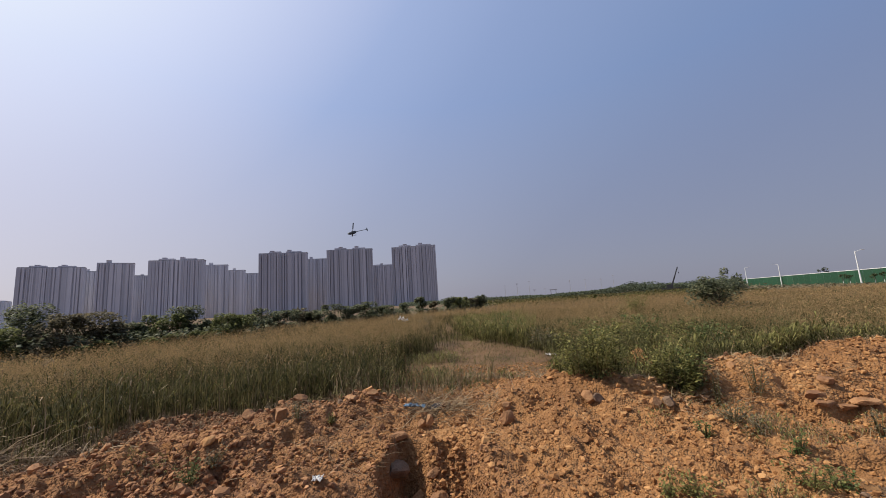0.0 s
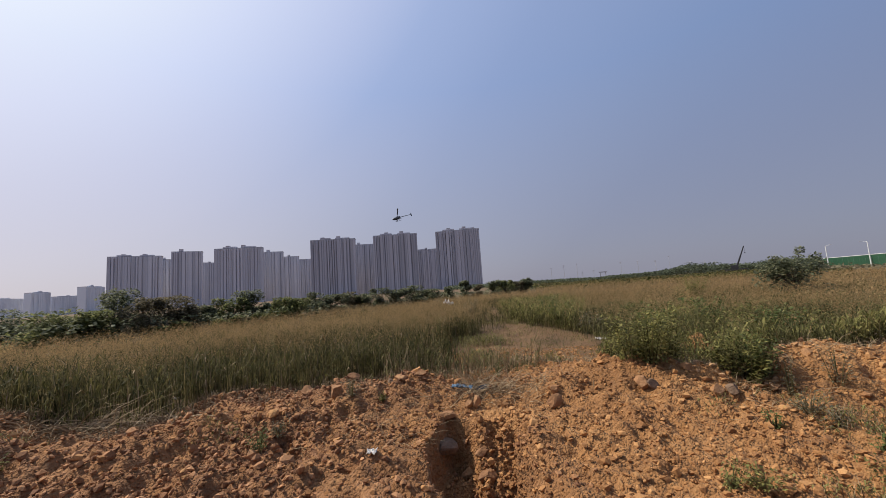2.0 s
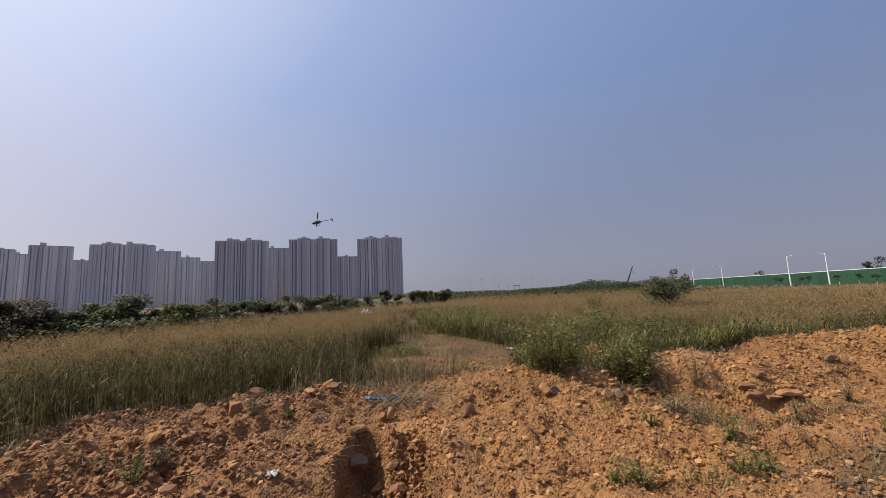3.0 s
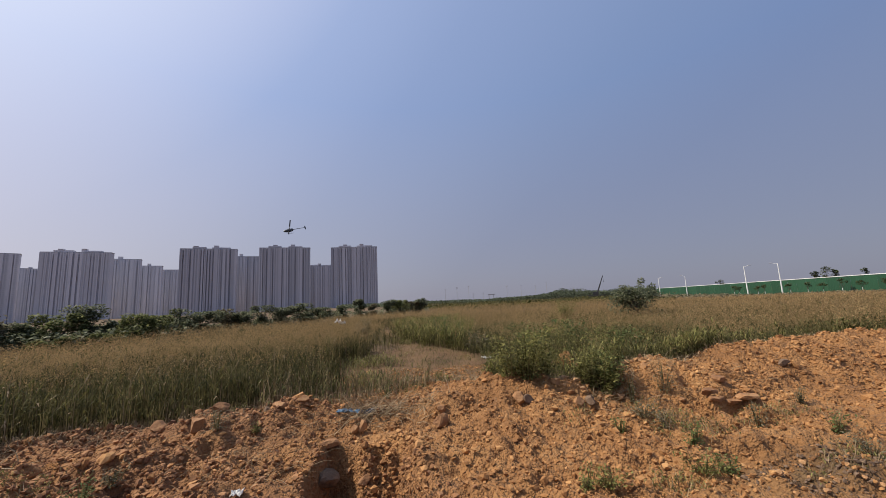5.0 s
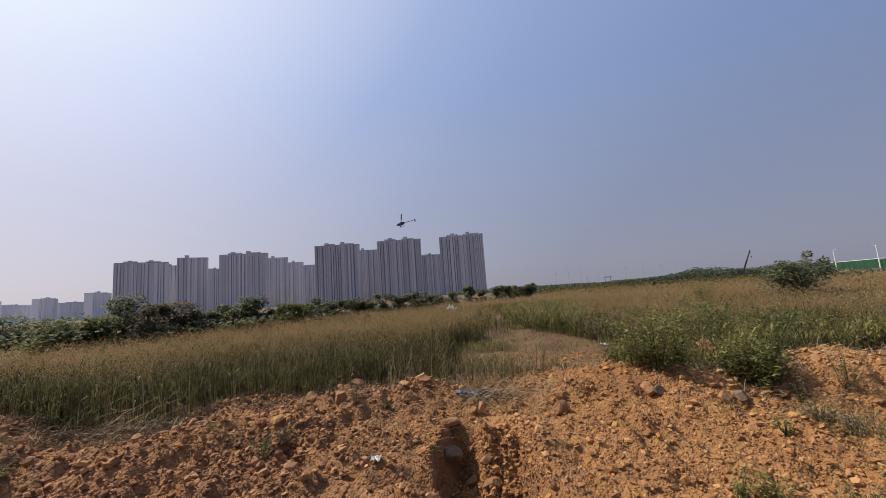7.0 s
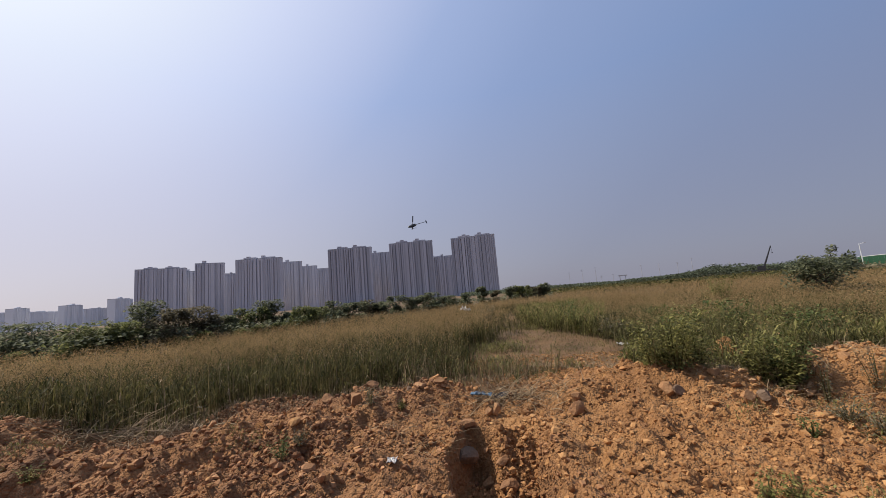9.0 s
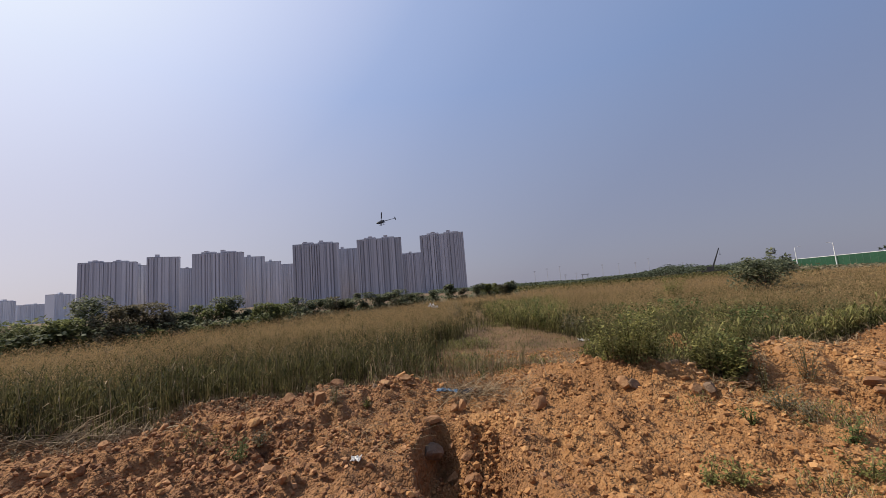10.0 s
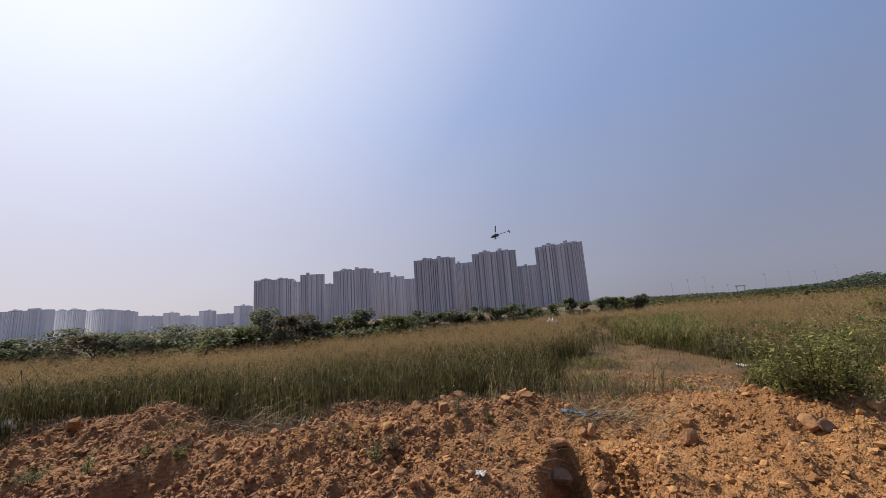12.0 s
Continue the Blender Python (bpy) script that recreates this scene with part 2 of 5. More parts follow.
def rod(bm, a, b, r0, r1, sides=8):
    a, b = Vector(a), Vector(b)
    q = (b - a).to_track_quat("Z", "Y").to_matrix().to_4x4()
    bmesh.ops.create_cone(bm, cap_ends=True, segments=sides, radius1=r0, radius2=r1, depth=(b - a).length, matrix=Matrix.Translation((a + b) / 2) @ q)


def empty(name, x, y, z, rz=0, **tags):
    ob = new(name)
    ob.matrix_world = pose(x, y, z, 0, 0, rz)
    return tagged(ob, **tags)


def polar(az, d):
    return -math.sin(radians(az)) * d, math.cos(radians(az)) * d


RNG = np.random.default_rng(7)
LATTICE = RNG.random((256, 256))


def vnoise(x, y):
    """Smooth value noise of about unit cell size, 0 to 1."""
    x, y = np.asarray(x, float), np.asarray(y, float)
    i, j = np.floor(x).astype(int), np.floor(y).astype(int)
    u, v = x - i, y - j
    u, v = u * u * (3 - 2 * u), v * v * (3 - 2 * v)
    g = lambda a, b: LATTICE[a & 255, b & 255]
    return (g(i, j) * (1 - u) + g(i + 1, j) * u) * (1 - v) + (g(i, j + 1) * (1 - u) + g(i + 1, j + 1) * u) * v


def fbm(x, y, octaves=4, gain=0.5):
    total, amp, norm = 0, 1.0, 0
    for k in range(octaves):
        total = total + amp * vnoise(x * 2**k + 17.3 * k, y * 2**k + 9.1 * k)
        norm, amp = norm + amp, amp * gain
    return total / norm


# ---- the lie of the land ----
# the edge of the dug clay towards the grass: degrees to the left, metres out
EDGE = [(-180, 6), (-110, 10), (-75, 15), (-56, 13.2), (-48, 11), (-41, 9.2), (-36, 7.8), (-32, 7.3), (-28, 6.35), (-24, 6.9), (-21, 6.9), (-16, 7.0),
        (-13, 7.6), (0, 8.2), (5, 7.2), (8, 6.9), (12, 7.1), (17, 7.3), (24, 7.3), (33, 7.3), (41, 7.5), (45, 6.8), (49, 6.75),
        (55, 7.3), (60, 9.0), (66, 10), (74, 8.8), (110, 8), (180, 6)]
EDGE_A, EDGE_D = np.array(EDGE, float).T
# heaps of dug clay: x, y, half-width along, half-width across, turn, height
HEAPS = [(3.65, 6.05, 0.5, 0.6, 0, 0.26), (3.6, 8.1, 0.6, 0.5, 0, 0.38), (2.75, 5.75, 0.4, 0.4, 0, 0.08), (1.35, 6.35, 1.0, 0.75, -10, 0.36), (2.3, 5.7, 0.8, 0.8, -50, 0.26), (4.3, 5.9, 0.9, 0.9, 20, 0.40), (6.3, 6.7, 1.5, 1.0, 15, 0.50), (8.8, 6.9, 1.8, 1.2, 5, 0.48),
         (11.5, 7.2, 2.0, 1.3, 10, 0.40), (-2.75, 6.0, 0.45, 0.4, 30, 0.27), (-1.5, 6.3, 0.7, 0.4, 0, 0.17), (-3.0, 5.1, 0.7, 0.55, 20, 0.24), (-4.3, 4.3, 1.0, 0.6, 30, 0.20),
         (-4.7, 6.0, 1.0, 0.4, 20, 0.14), (-7.6, 4.2, 1.3, 0.8, 25, 0.34), (-5.6, 3.3, 0.8, 0.6, 25, 0.20), (-10.0, 3.0, 1.5, 1.0, 0, 0.30), (0.9, 4.6, 0.8, 0.6, -10, 0.12), (3.8, 4.1, 1.2, 0.5, 10, 0.10)]
# hollows: x, y, half-widths, turn, depth
HOLLOWS = [(4.33, 4.85, 0.30, 0.11, 8, 0.24), (4.75, 4.75, 0.2, 0.1, -10, 0.16), (3.85, 4.9, 0.3, 0.3, 30, 0.14), (3.95, 4.3, 0.42, 0.12, 10, 0.17), (-3.35, 5.55, 0.18, 0.3, 15, 0.12), (-5.2, 2.7, 0.4, 0.45, 20, 0.55), (3.0, 5.6, 0.4, 0.3, 0, 0.10)]


def bump_at(x, y, cx, cy, a, b, turn, power=2.0):
    c, s = math.cos(radians(turn)), math.sin(radians(turn))
    u, v = ((x - cx) * c + (y - cy) * s) / a, (-(x - cx) * s + (y - cy) * c) / b
    return np.exp(-((u * u + v * v) ** (power / 2)))


def edge_gap(x, y):
    """Metres from the clay's edge outwards (below 0: on the clay)."""
    az, d = np.degrees(np.arctan2(-x, y)), np.hypot(x, y)
    return d - np.interp(az, EDGE_A, EDGE_D) - 0.5 * (fbm(x * 1.7, y * 1.7, 3) - 0.5) - 4.0 * bump_at(x, y, 3.6, 8.1, 0.55, 0.42, 0)


def path_mask(x, y, soft=0.25):
    """1 on the bare track that leads from the clay into the field."""
    mid = 0.62 - 0.10 * (y - 8.0) + 0.15 * np.sin(y * 0.5)
    half = np.interp(y, [5, 7, 9.5, 11.5, 13, 14.5, 16.5, 24], [1.25, 1.6, 2.0, 1.75, 1.15, 0.45, 0.12, 0.04])
    inside = 1 - np.clip((np.abs(x - mid) - half + 1.1 * (fbm(x * 0.9 + 5, y * 0.9, 3) - 0.5)) / soft, 0, 1)
    return inside * (y > 4) * (y < 26)


def height(x, y):
    x, y = np.asarray(x, float), np.asarray(y, float)
    gap = edge_gap(x, y)
    clay = np.clip(0.5 - gap / 0.8, 0, 1)
    dip = np.clip((np.hypot(x, y) - 45) / 60, 0, 1) * np.clip((-26 - np.degrees(np.arctan2(-x, y))) / 10, 0, 1)
    z = 0.05 * (fbm(x * 0.35, y * 0.35, 3) - 0.5) * np.clip(np.hypot(x, y) / 8, 0, 1)
    z = z - 1.1 * dip * dip * (3 - 2 * dip) * (y > -40)
    for cx, cy, a, b, turn, h in HEAPS:
        z = z + h * bump_at(x, y, cx, cy, a, b, turn)
    for cx, cy, a, b, turn, h in HOLLOWS:
        z = z - h * bump_at(x, y, cx, cy, a, b, turn, 4)
    rough = 0.30 * (fbm(x * 1.7, y * 1.7, 4, 0.6) - 0.5) + 0.17 * (fbm(x * 5.5 + 3, y * 5.5, 3, 0.6) - 0.5) + 0.07 * (0.25 - np.abs(fbm(x * 11, y * 11 + 7, 3) - 0.5))
    rough = rough - 0.26 * np.clip(vnoise(x * 4.3 + 50, y * 4.3) - 0.66, 0, 1) - 0.22 * np.clip(vnoise(x * 9.5, y * 9.5 + 60) - 0.64, 0, 1)
    z = z + rough * (0.15 + 0.85 * clay) * (1 + 0.35 * np.clip(-x / 2, 0, 1)) * (np.hypot(x, y) < 60) * np.clip((y + 0.5) / 2.5, 0.05, 1)
    # the trench that runs towards the camera: a steep shaded side, a crumbling sloped side and head
    wob = 0.20 * (fbm(x * 2.6 + 1, y * 2.6, 4, 0.6) - 0.5)
    crumb = 0.75 + 0.9 * fbm(x * 6 + 2, y * 6 + 3, 3, 0.6)
    left = np.interp(y, [1.0, 3.24, 3.66, 4.16, 4.43, 4.85], [-0.50, -0.70, -0.88, -1.05, -1.06, -0.92]) + wob
    right = np.interp(y, [1.0, 3.2, 3.6, 4.1, 4.5, 5.0], [0.24, 0.15, 0.15, 0.12, 0.04, -0.08]) + wob
    inside = np.minimum((x - left) / 0.09, (right - x) / (0.15 * crumb))
    inside = np.minimum(inside, (4.95 + wob - y) / (np.interp(x, [-0.72, -0.5, 0.0], [0.10, 0.42, 0.55]) * crumb))
    cut = np.clip(inside, 0, 1) * np.clip((y - 0.7) / 0.5, 0, 1)
    floor = np.interp(x, [-0.66, -0.52, -0.1], [0.64, 0.44, 0.40]) + 0.26 * np.clip((4.4 - y) / 0.35, 0, 1) * np.clip((x + 0.6) / 0.15, 0, 1)
    return z - (floor + 0.46 * (fbm(x * 7, y * 7, 3, 0.65) - 0.42)) * cut ** 1.3 * (2.2 - 1.2 * cut)


def spaced(lo, hi, step, far, growth):
    mid = np.arange(lo, hi + step / 2, step)
    out, s = [], step
    at = 0.0
    while at < far:
        s = s * growth
        at += s
        out.append(at)
    out = np.array(out)
    return np.r_[lo - out[::-1], mid, hi + out]


def redness(x, y):
    """How far the orange clay turns red-brown: to the left, in broad patches."""
    return np.clip((0.25 - x) / 2.6, -1, 1.0) + 2.0 * (fbm(x * 0.55 + 3, y * 0.8, 3) - 0.54)


def build_ground():
    xs, ys = spaced(-8.5, 9.0, 0.042, 3600, 1.1), spaced(2.4, 8.2, 0.042, 3600, 1.1)
    X, Y = np.meshgrid(xs, ys)
    Z = height(X, Y)
    nx, ny = len(xs), len(ys)
    idx = np.arange(nx * ny).reshape(ny, nx)
    quads = np.stack([idx[:-1, :-1], idx[:-1, 1:], idx[1:, 1:], idx[1:, :-1]], -1).reshape(-1, 4)
    me = mesh_np("ground", np.stack([X, Y, Z], -1).reshape(-1, 3), quads, [M_SOIL], smooth=True)
    gap, path = edge_gap(X, Y), path_mask(X, Y)
    litter = np.clip(0.5 + gap / 0.7, 0, 1) * (1 - 0.22 * path * (0.6 + 0.8 * fbm(X * 1.4, Y * 1.4 + 30, 3)))
    litter = np.clip(litter + 0.5 * np.clip(fbm(X * 0.9, Y * 0.9, 3) - 0.55, 0, 1), 0, 1)
    litter = np.clip(litter + 0.95 * bump_at(X, Y, 3.85, 3.25, 1.0, 0.34, 8) * (0.4 + fbm(X * 3, Y * 3, 3)), 0, 1)
    red = np.clip(redness(X, Y), 0, 0.9)
    for name, vals in (("red_clay", red), ("litter", litter)):
        me.attributes.new(name, "FLOAT", "POINT").data.foreach_set("value", vals.astype(np.float32).ravel())
    return tagged(new("ground", me), "open field of orange clay, grass litter and dry soil", "ground", kind="structure")


build_ground()


# ---- towers ----
BAY_TONES = {M_FACADE.name: (M_FACADE_PALE, M_FACADE_DARK), M_MIDFACADE.name: (M_MIDFACADE_PALE, M_MIDFACADE_DARK), M_FARFACADE.name: (M_FARFACADE, M_FARPANE)}


def tower_block(az0, el0, az1, el1, tall, heads, facade, label, group, seed, depth=17.0, glass=M_PANE):
    """A slab block whose front runs between two bearings; tall: metres; the elevations set how far off each end stands."""
    rnd = random.Random(seed)
    d0, d1 = (tall - 1.65) / math.tan(radians(el0)), (tall - 1.65) / math.tan(radians(el1))
    p0, p1 = Vector((*polar(az0, d0), 0)), Vector((*polar(az1, d1), 0))
    along = p1 - p0
    length = along.length
    rz = math.degrees(math.atan2(along.y, along.x))
    t = empty("tower_block", p0.x, p0.y, 0, rz, label=label, category="apartment tower", group=group)
    # flat bays part by deep narrow recesses; three tones run from foot to roof
    outline, bays, tone, x, deep = [], [], [], 0.0, False
    while x < length - 2.0:
        w = rnd.choice((1.3, 1.7, 2.2)) if deep else rnd.choice((2.2, 3.0, 3.8, 5.0))
        if length - x - w < 2.5:
            w = length - x
        y = rnd.choice((1.4, 1.9, 2.6)) if deep and x + w < length else rnd.choice((0.0, 0.3, 0.9))
        outline += [(x, y), (x + w, y)]
        # recesses mostly take the dark tone, shade put into colour; other bays vary
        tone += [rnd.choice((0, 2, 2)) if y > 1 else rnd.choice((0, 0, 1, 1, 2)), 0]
        bays.append((x, w, y))
        x += w
        deep = not deep and rnd.random() < 0.72
    ring, tone = outline + [(length, depth), (0, depth)], tone + [0, 0]
    bm = bmesh.new()
    low, high = [bm.verts.new((a, b, -1)) for a, b in ring], [bm.verts.new((a, b, tall)) for a, b in ring]
    for k in range(len(ring)):
        j = (k + 1) % len(ring)
        if (Vector(ring[k]) - Vector(ring[j])).length > 1e-4:
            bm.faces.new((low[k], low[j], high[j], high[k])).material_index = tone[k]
    bm.faces.new(high)
    bmesh.ops.remove_doubles(bm, verts=bm.verts, dist=1e-4)
    bmesh.ops.recalc_face_normals(bm, faces=bm.faces)
    wall = part("wall", bm, facade, t)
    for m in BAY_TONES[facade.name]:
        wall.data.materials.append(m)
    bm = bmesh.new()
    box(bm, (-0.3, 2.9, tall + 0.05), (length + 0.3, depth + 0.3, tall + 1.1))
    roof = part("roof", bm, M_ROOF, t, "darker parapet along the flat roof")
    for f0, f1, h in ((rnd.uniform(0.16, 0.22), rnd.uniform(0.40, 0.46), 2.4), (rnd.uniform(0.55, 0.6), rnd.uniform(0.84, 0.92), 2.0)):
        if length > 50:
            bm = bmesh.new()
            box(bm, (f0 * length, 3.1, tall + 1.12), (f1 * length, 12, tall + 1.1 + h))
            part("roof_storey", bm, facade, roof)
    for f, w, h in heads:
        bm = bmesh.new()
        box(bm, (f * length - w / 2, 3.5, tall + 1.1), (f * length + w / 2, 10, tall + 1.1 + h))
        box(bm, (f * length - w / 2 - 0.3, 3.2, tall + 1.1 + h), (f * length + w / 2 + 0.3, 10.3, tall + 1.5 + h))
        part("stair_head", bm, facade, roof)
    floors = int(tall / 3.0)
    verts, quads = [], []
    for x, w, y in bays:
        ww = w * rnd.uniform(0.2, 0.5)
        if y <= 1 and rnd.random() < 0.45:
            continue
        for k in range(floors):
            z = 1.2 + 3.0 * k
            n = len(verts)
            a, b, zz = x + (w - ww) / 2, x + (w + ww) / 2, z + 2.5
            verts += [(a, y - 0.06, z), (b, y - 0.06, z), (b, y - 0.06, zz), (a, y - 0.06, zz), (a, y + 0.1, z), (b, y + 0.1, z), (b, y + 0.1, zz), (a, y + 0.1, zz)]
            quads += [(n, n + 1, n + 2, n + 3), (n + 1, n + 5, n + 6, n + 2), (n + 4, n, n + 3, n + 7), (n + 3, n + 2, n + 6, n + 7), (n + 4, n + 5, n + 1, n)]
    tagged(np_part("glazing", mesh_np("glazing", verts, quads, [glass]), wall), kind="stuff")
    return t


NEAR_L = "grey-mauve high-rise apartment slab with ribbed front and rooftop stair heads"
LOW_L = "lower grey high-rise slab between taller apartment towers"
NEAR_TOWERS = [
    (51.9, 6.2, 46.95, 6.35, 100, ((0.28, 6, 3.5), (0.68, 6, 3.5))), (47.9, 5.9, 45.3, 5.9, 100, ((0.5, 5, 3),)), (45.9, 6.85, 42.65, 6.9, 100, ((0.3, 6, 4),)),
    (43.4, 5.45, 40.8, 5.4, 100, ((0.62, 5, 2),)), (41.35, 7.2, 35.75, 7.45, 100, ((0.27, 6, 4), (0.6, 6, 4.5))), (35.7, 6.72, 32.95, 6.76, 100, ((0.3, 6, 3.5),)),
    (32.9, 6.0, 30.9, 6.03, 100, ((0.35, 5, 3.5),)), (31.2, 5.55, 28.9, 5.58, 100, ()), (29.2, 8.25, 22.85, 8.4, 100, ((0.26, 6, 3.5), (0.62, 6, 4.5))),
    (23.2, 7.4, 19.7, 7.45, 100, ((0.25, 5, 3.5),)), (20.1, 8.65, 13.4, 8.75, 100, ((0.3, 6, 4), (0.65, 6, 4.5))), (14.3, 6.05, 10.0, 6.08, 100, ((0.45, 14, 2.5), (0.52, 6, 5))),
    (10.45, 8.75, 3.7, 8.85, 100, ((0.3, 6, 4), (0.66, 6, 4.5)))]
# towers left of 29.5 degrees take the haze-lightened colours
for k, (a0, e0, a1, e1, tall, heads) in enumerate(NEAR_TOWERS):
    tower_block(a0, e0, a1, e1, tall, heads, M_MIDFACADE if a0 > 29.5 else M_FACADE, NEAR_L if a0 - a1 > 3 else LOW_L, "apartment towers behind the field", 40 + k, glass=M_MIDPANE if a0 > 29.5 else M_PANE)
FAR_TOWERS = [
    (82, 3.3, 78.3, 3.3, 95, ((0.5, 8, 5),)), (78, 2.9, 75, 3.1, 95, ((0.5, 8, 5),)), (74.9, 3.15, 71.65, 3.3, 95, ((0.3, 9, 5), (0.7, 30, 5))), (71.3, 3.1, 68.95, 3.15, 95, ((0.3, 9, 5), (0.7, 14, 5))),
    (68.75, 3.0, 66.3, 3.05, 95, ((0.5, 20, 5),)), (66.2, 2.95, 64.1, 2.7, 95, ((0.6, 20, 5),)), (64.0, 2.2, 61.3, 2.0, 95, ((0.5, 10, 5),)), (61.2, 2.4, 60.1, 2.35, 95, ((0.4, 10, 6),)),
    (60.0, 2.0, 57.7, 1.8, 95, ((0.4, 10, 5),)), (57.6, 2.45, 56.2, 2.4, 95, ((0.5, 14, 6),)), (56.1, 1.95, 53.6, 1.9, 95, ((0.5, 12, 5),)), (53.5, 2.9, 51.95, 2.8, 95, ((0.35, 12, 6),))]
# far blocks take the haze-paled wall and glass colours
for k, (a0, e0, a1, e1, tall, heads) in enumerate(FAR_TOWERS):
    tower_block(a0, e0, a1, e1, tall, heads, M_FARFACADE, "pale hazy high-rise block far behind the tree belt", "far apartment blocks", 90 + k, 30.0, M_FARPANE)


# ---- plants ----
def tufts(x, y, h, w, lean, leaf, seed, heads=1.0, head_len=0.16, head_w=0.02, spikes=4):
    """Grass stalks at x, y of height h: a bent stalk, `leaf` blades each and a seed head on a share of them. Returns verts, tris, slots."""
    r = np.random.default_rng(seed)
    n = len(x)
    z = height(x, y) - 0.02
    base = np.stack([x, y, z], -1)
    th = r.uniform(0, 2 * np.pi, n)
    dirn = np.stack([np.cos(th), np.sin(th), 0 * th], -1)
    ph = r.uniform(0, 2 * np.pi, n)
    side = np.stack([np.cos(ph), np.sin(ph), 0 * ph], -1)
    up = np.array([0, 0, 1.0])
    bend = (lean * r.uniform(0.2, 1.0, n) * h)[:, None]
    p1 = base + up * (h * 0.55)[:, None] + dirn * bend * 0.3
    p2 = base + up * (h * 0.97)[:, None] + dirn * bend
    hw = (w * r.uniform(0.7, 1.3, n))[:, None] / 2
    V = [np.stack([base - side * hw, base + side * hw, p1 - side * hw * 0.8, p1 + side * hw * 0.8, p2], 1)]
    F = [(np.arange(n)[:, None, None] * 5 + np.array([[0, 1, 3], [0, 3, 2], [2, 3, 4]])).reshape(-1, 3)]
    S = [np.zeros(3 * n, int)]
    count = 5 * n
    for k in range(leaf):
        f = r.uniform(0.05, 0.75, n)[:, None]
        root = base + (p2 - base) * f
        a = r.uniform(0, 2 * np.pi, n)
        out = np.stack([np.cos(a), np.sin(a), 0 * a], -1)
        ln = (h * r.uniform(0.22, 0.5, n))[:, None]
        mid = root + out * ln * 0.45 + up * ln * 0.6
        tip = root + out * ln * r.uniform(0.7, 1.1, n)[:, None] + up * ln * r.uniform(0.1, 0.8, n)[:, None]
        across = np.stack([-np.sin(a), np.cos(a), 0 * a], -1) * hw * 1.6
        V.append(np.stack([root, mid - across, mid + across, tip], 1))
        F.append((np.arange(n)[:, None, None] * 4 + np.array([[0, 2, 1], [1, 2, 3]])).reshape(-1, 3) + count)
        S.append(np.ones(2 * n, int))
        count += 4 * n
    pick = np.where(r.random(n) < (heads(x, y) if callable(heads) else heads))[0]
    m = len(pick)
    if m:
        b, d = p2[pick], dirn[pick]
        ln = head_len * r.uniform(0.6, 1.4, m)
        for k in range(spikes):
            f = (k + r.random(m)) / spikes
            at = b + up * (ln * (f - 0.25))[:, None] + d * (ln * f * 0.5)[:, None] + r.normal(0, 1, (m, 3)) * (ln * 0.16)[:, None]
            e1, e2 = r.normal(0, 1, (m, 3)), r.normal(0, 1, (m, 3))
            e1[:, 2] += 0.8
            V.append(np.stack([at - e1 * head_w * 0.8, at + e1 * head_w * 0.8, at + e2 * head_w * 0.9], 1))
            F.append((np.arange(m)[:, None, None] * 3 + np.array([[0, 1, 2]])).reshape(-1, 3) + count)
            S.append(np.full(m, 2))
            count += 3 * m
    return np.concatenate([v.reshape(-1, 3) for v in V]), np.concatenate(F), np.concatenate(S)


def scatter(n, x0, x1, y0, y1, seed):
    r = np.random.default_rng(seed)
    return r.uniform(x0, x1, n), r.uniform(y0, y1, n), r


def meadow(name, label, n, x0, x1, y0, y1, keep, tall, w, lean, leaf, seed, blade=M_GREEN, stalk=M_STALK, **kw):
    x, y, r = scatter(n, x0, x1, y0, y1, seed)
    ok = keep(x, y, r)
    x, y = x[ok], y[ok]
    h = tall(x, y) * r.uniform(0.7, 1.15, len(x))
    v, f, s = tufts(x, y, h, w, lean, leaf, seed + 1, **kw)
    return tagged(new(name, mesh_np(name, v, f, [stalk, blade, M_HEAD], s)), label, "grass", kind="stuff")


def seen(x, y, lo=-62, hi=80):
    a = np.degrees(np.arctan2(-x, y))
    return (a > lo) & (a < hi) & (y > 0)


def belt_front(az):
    """How far off the front of the tree belt stands at a bearing."""
    return np.interp(az, [-180, -12, -4, -2, 6, 12, 24, 32, 40, 48, 55, 59, 66, 74, 82, 180], [140, 140, 50, 48, 38, 31, 26.5, 23, 22.3, 20.8, 20, 21.5, 22.6, 28, 30, 30])


def tree_line(x, y):
    """How far short of the tree belt a place lies, in metres."""
    return belt_front(np.degrees(np.arctan2(-x, y))) - np.hypot(x, y)


def sward(x, y):
    return (0.74 + 0.22 * (fbm(x * 0.3, y * 0.3, 3) - 0.5) + 0.30 * (vnoise(x * 3.7 + 11, y * 3.7) - 0.5)) * np.clip(0.4 + 0.95 * edge_gap(x, y), 0.4, 1) * (1 - 0.3 * path_mask(x, y, 0.5))


def near_left(x, y, r):
    return seen(x, y) & (edge_gap(x, y) > 0.05) & (path_mask(x, y, 0.5) < r.random(len(x)) ** 1.5) & (x < 0.4) & (np.hypot(x, y) < 14) & (r.random(len(x)) < np.clip(1.25 - np.hypot(x, y) / 20, 0, 1) * np.clip(0.45 + edge_gap(x, y), 0, 1)) & (vnoise(x * 6.3, y * 6.3 + 5) > 0.62 * r.random(len(x)) ** 0.4 * (np.hypot(x, y) < 11))


def near_right(x, y, r):
    return seen(x, y) & (edge_gap(x, y) > 0.1) & (path_mask(x, y, 0.9) < r.random(len(x)) ** 1.5) & (x > 0.4) & (np.hypot(x, y) < 18) & (fbm(x * 0.7 + 20, y * 0.7, 3) + 0.35 * r.random(len(x)) > 0.5)


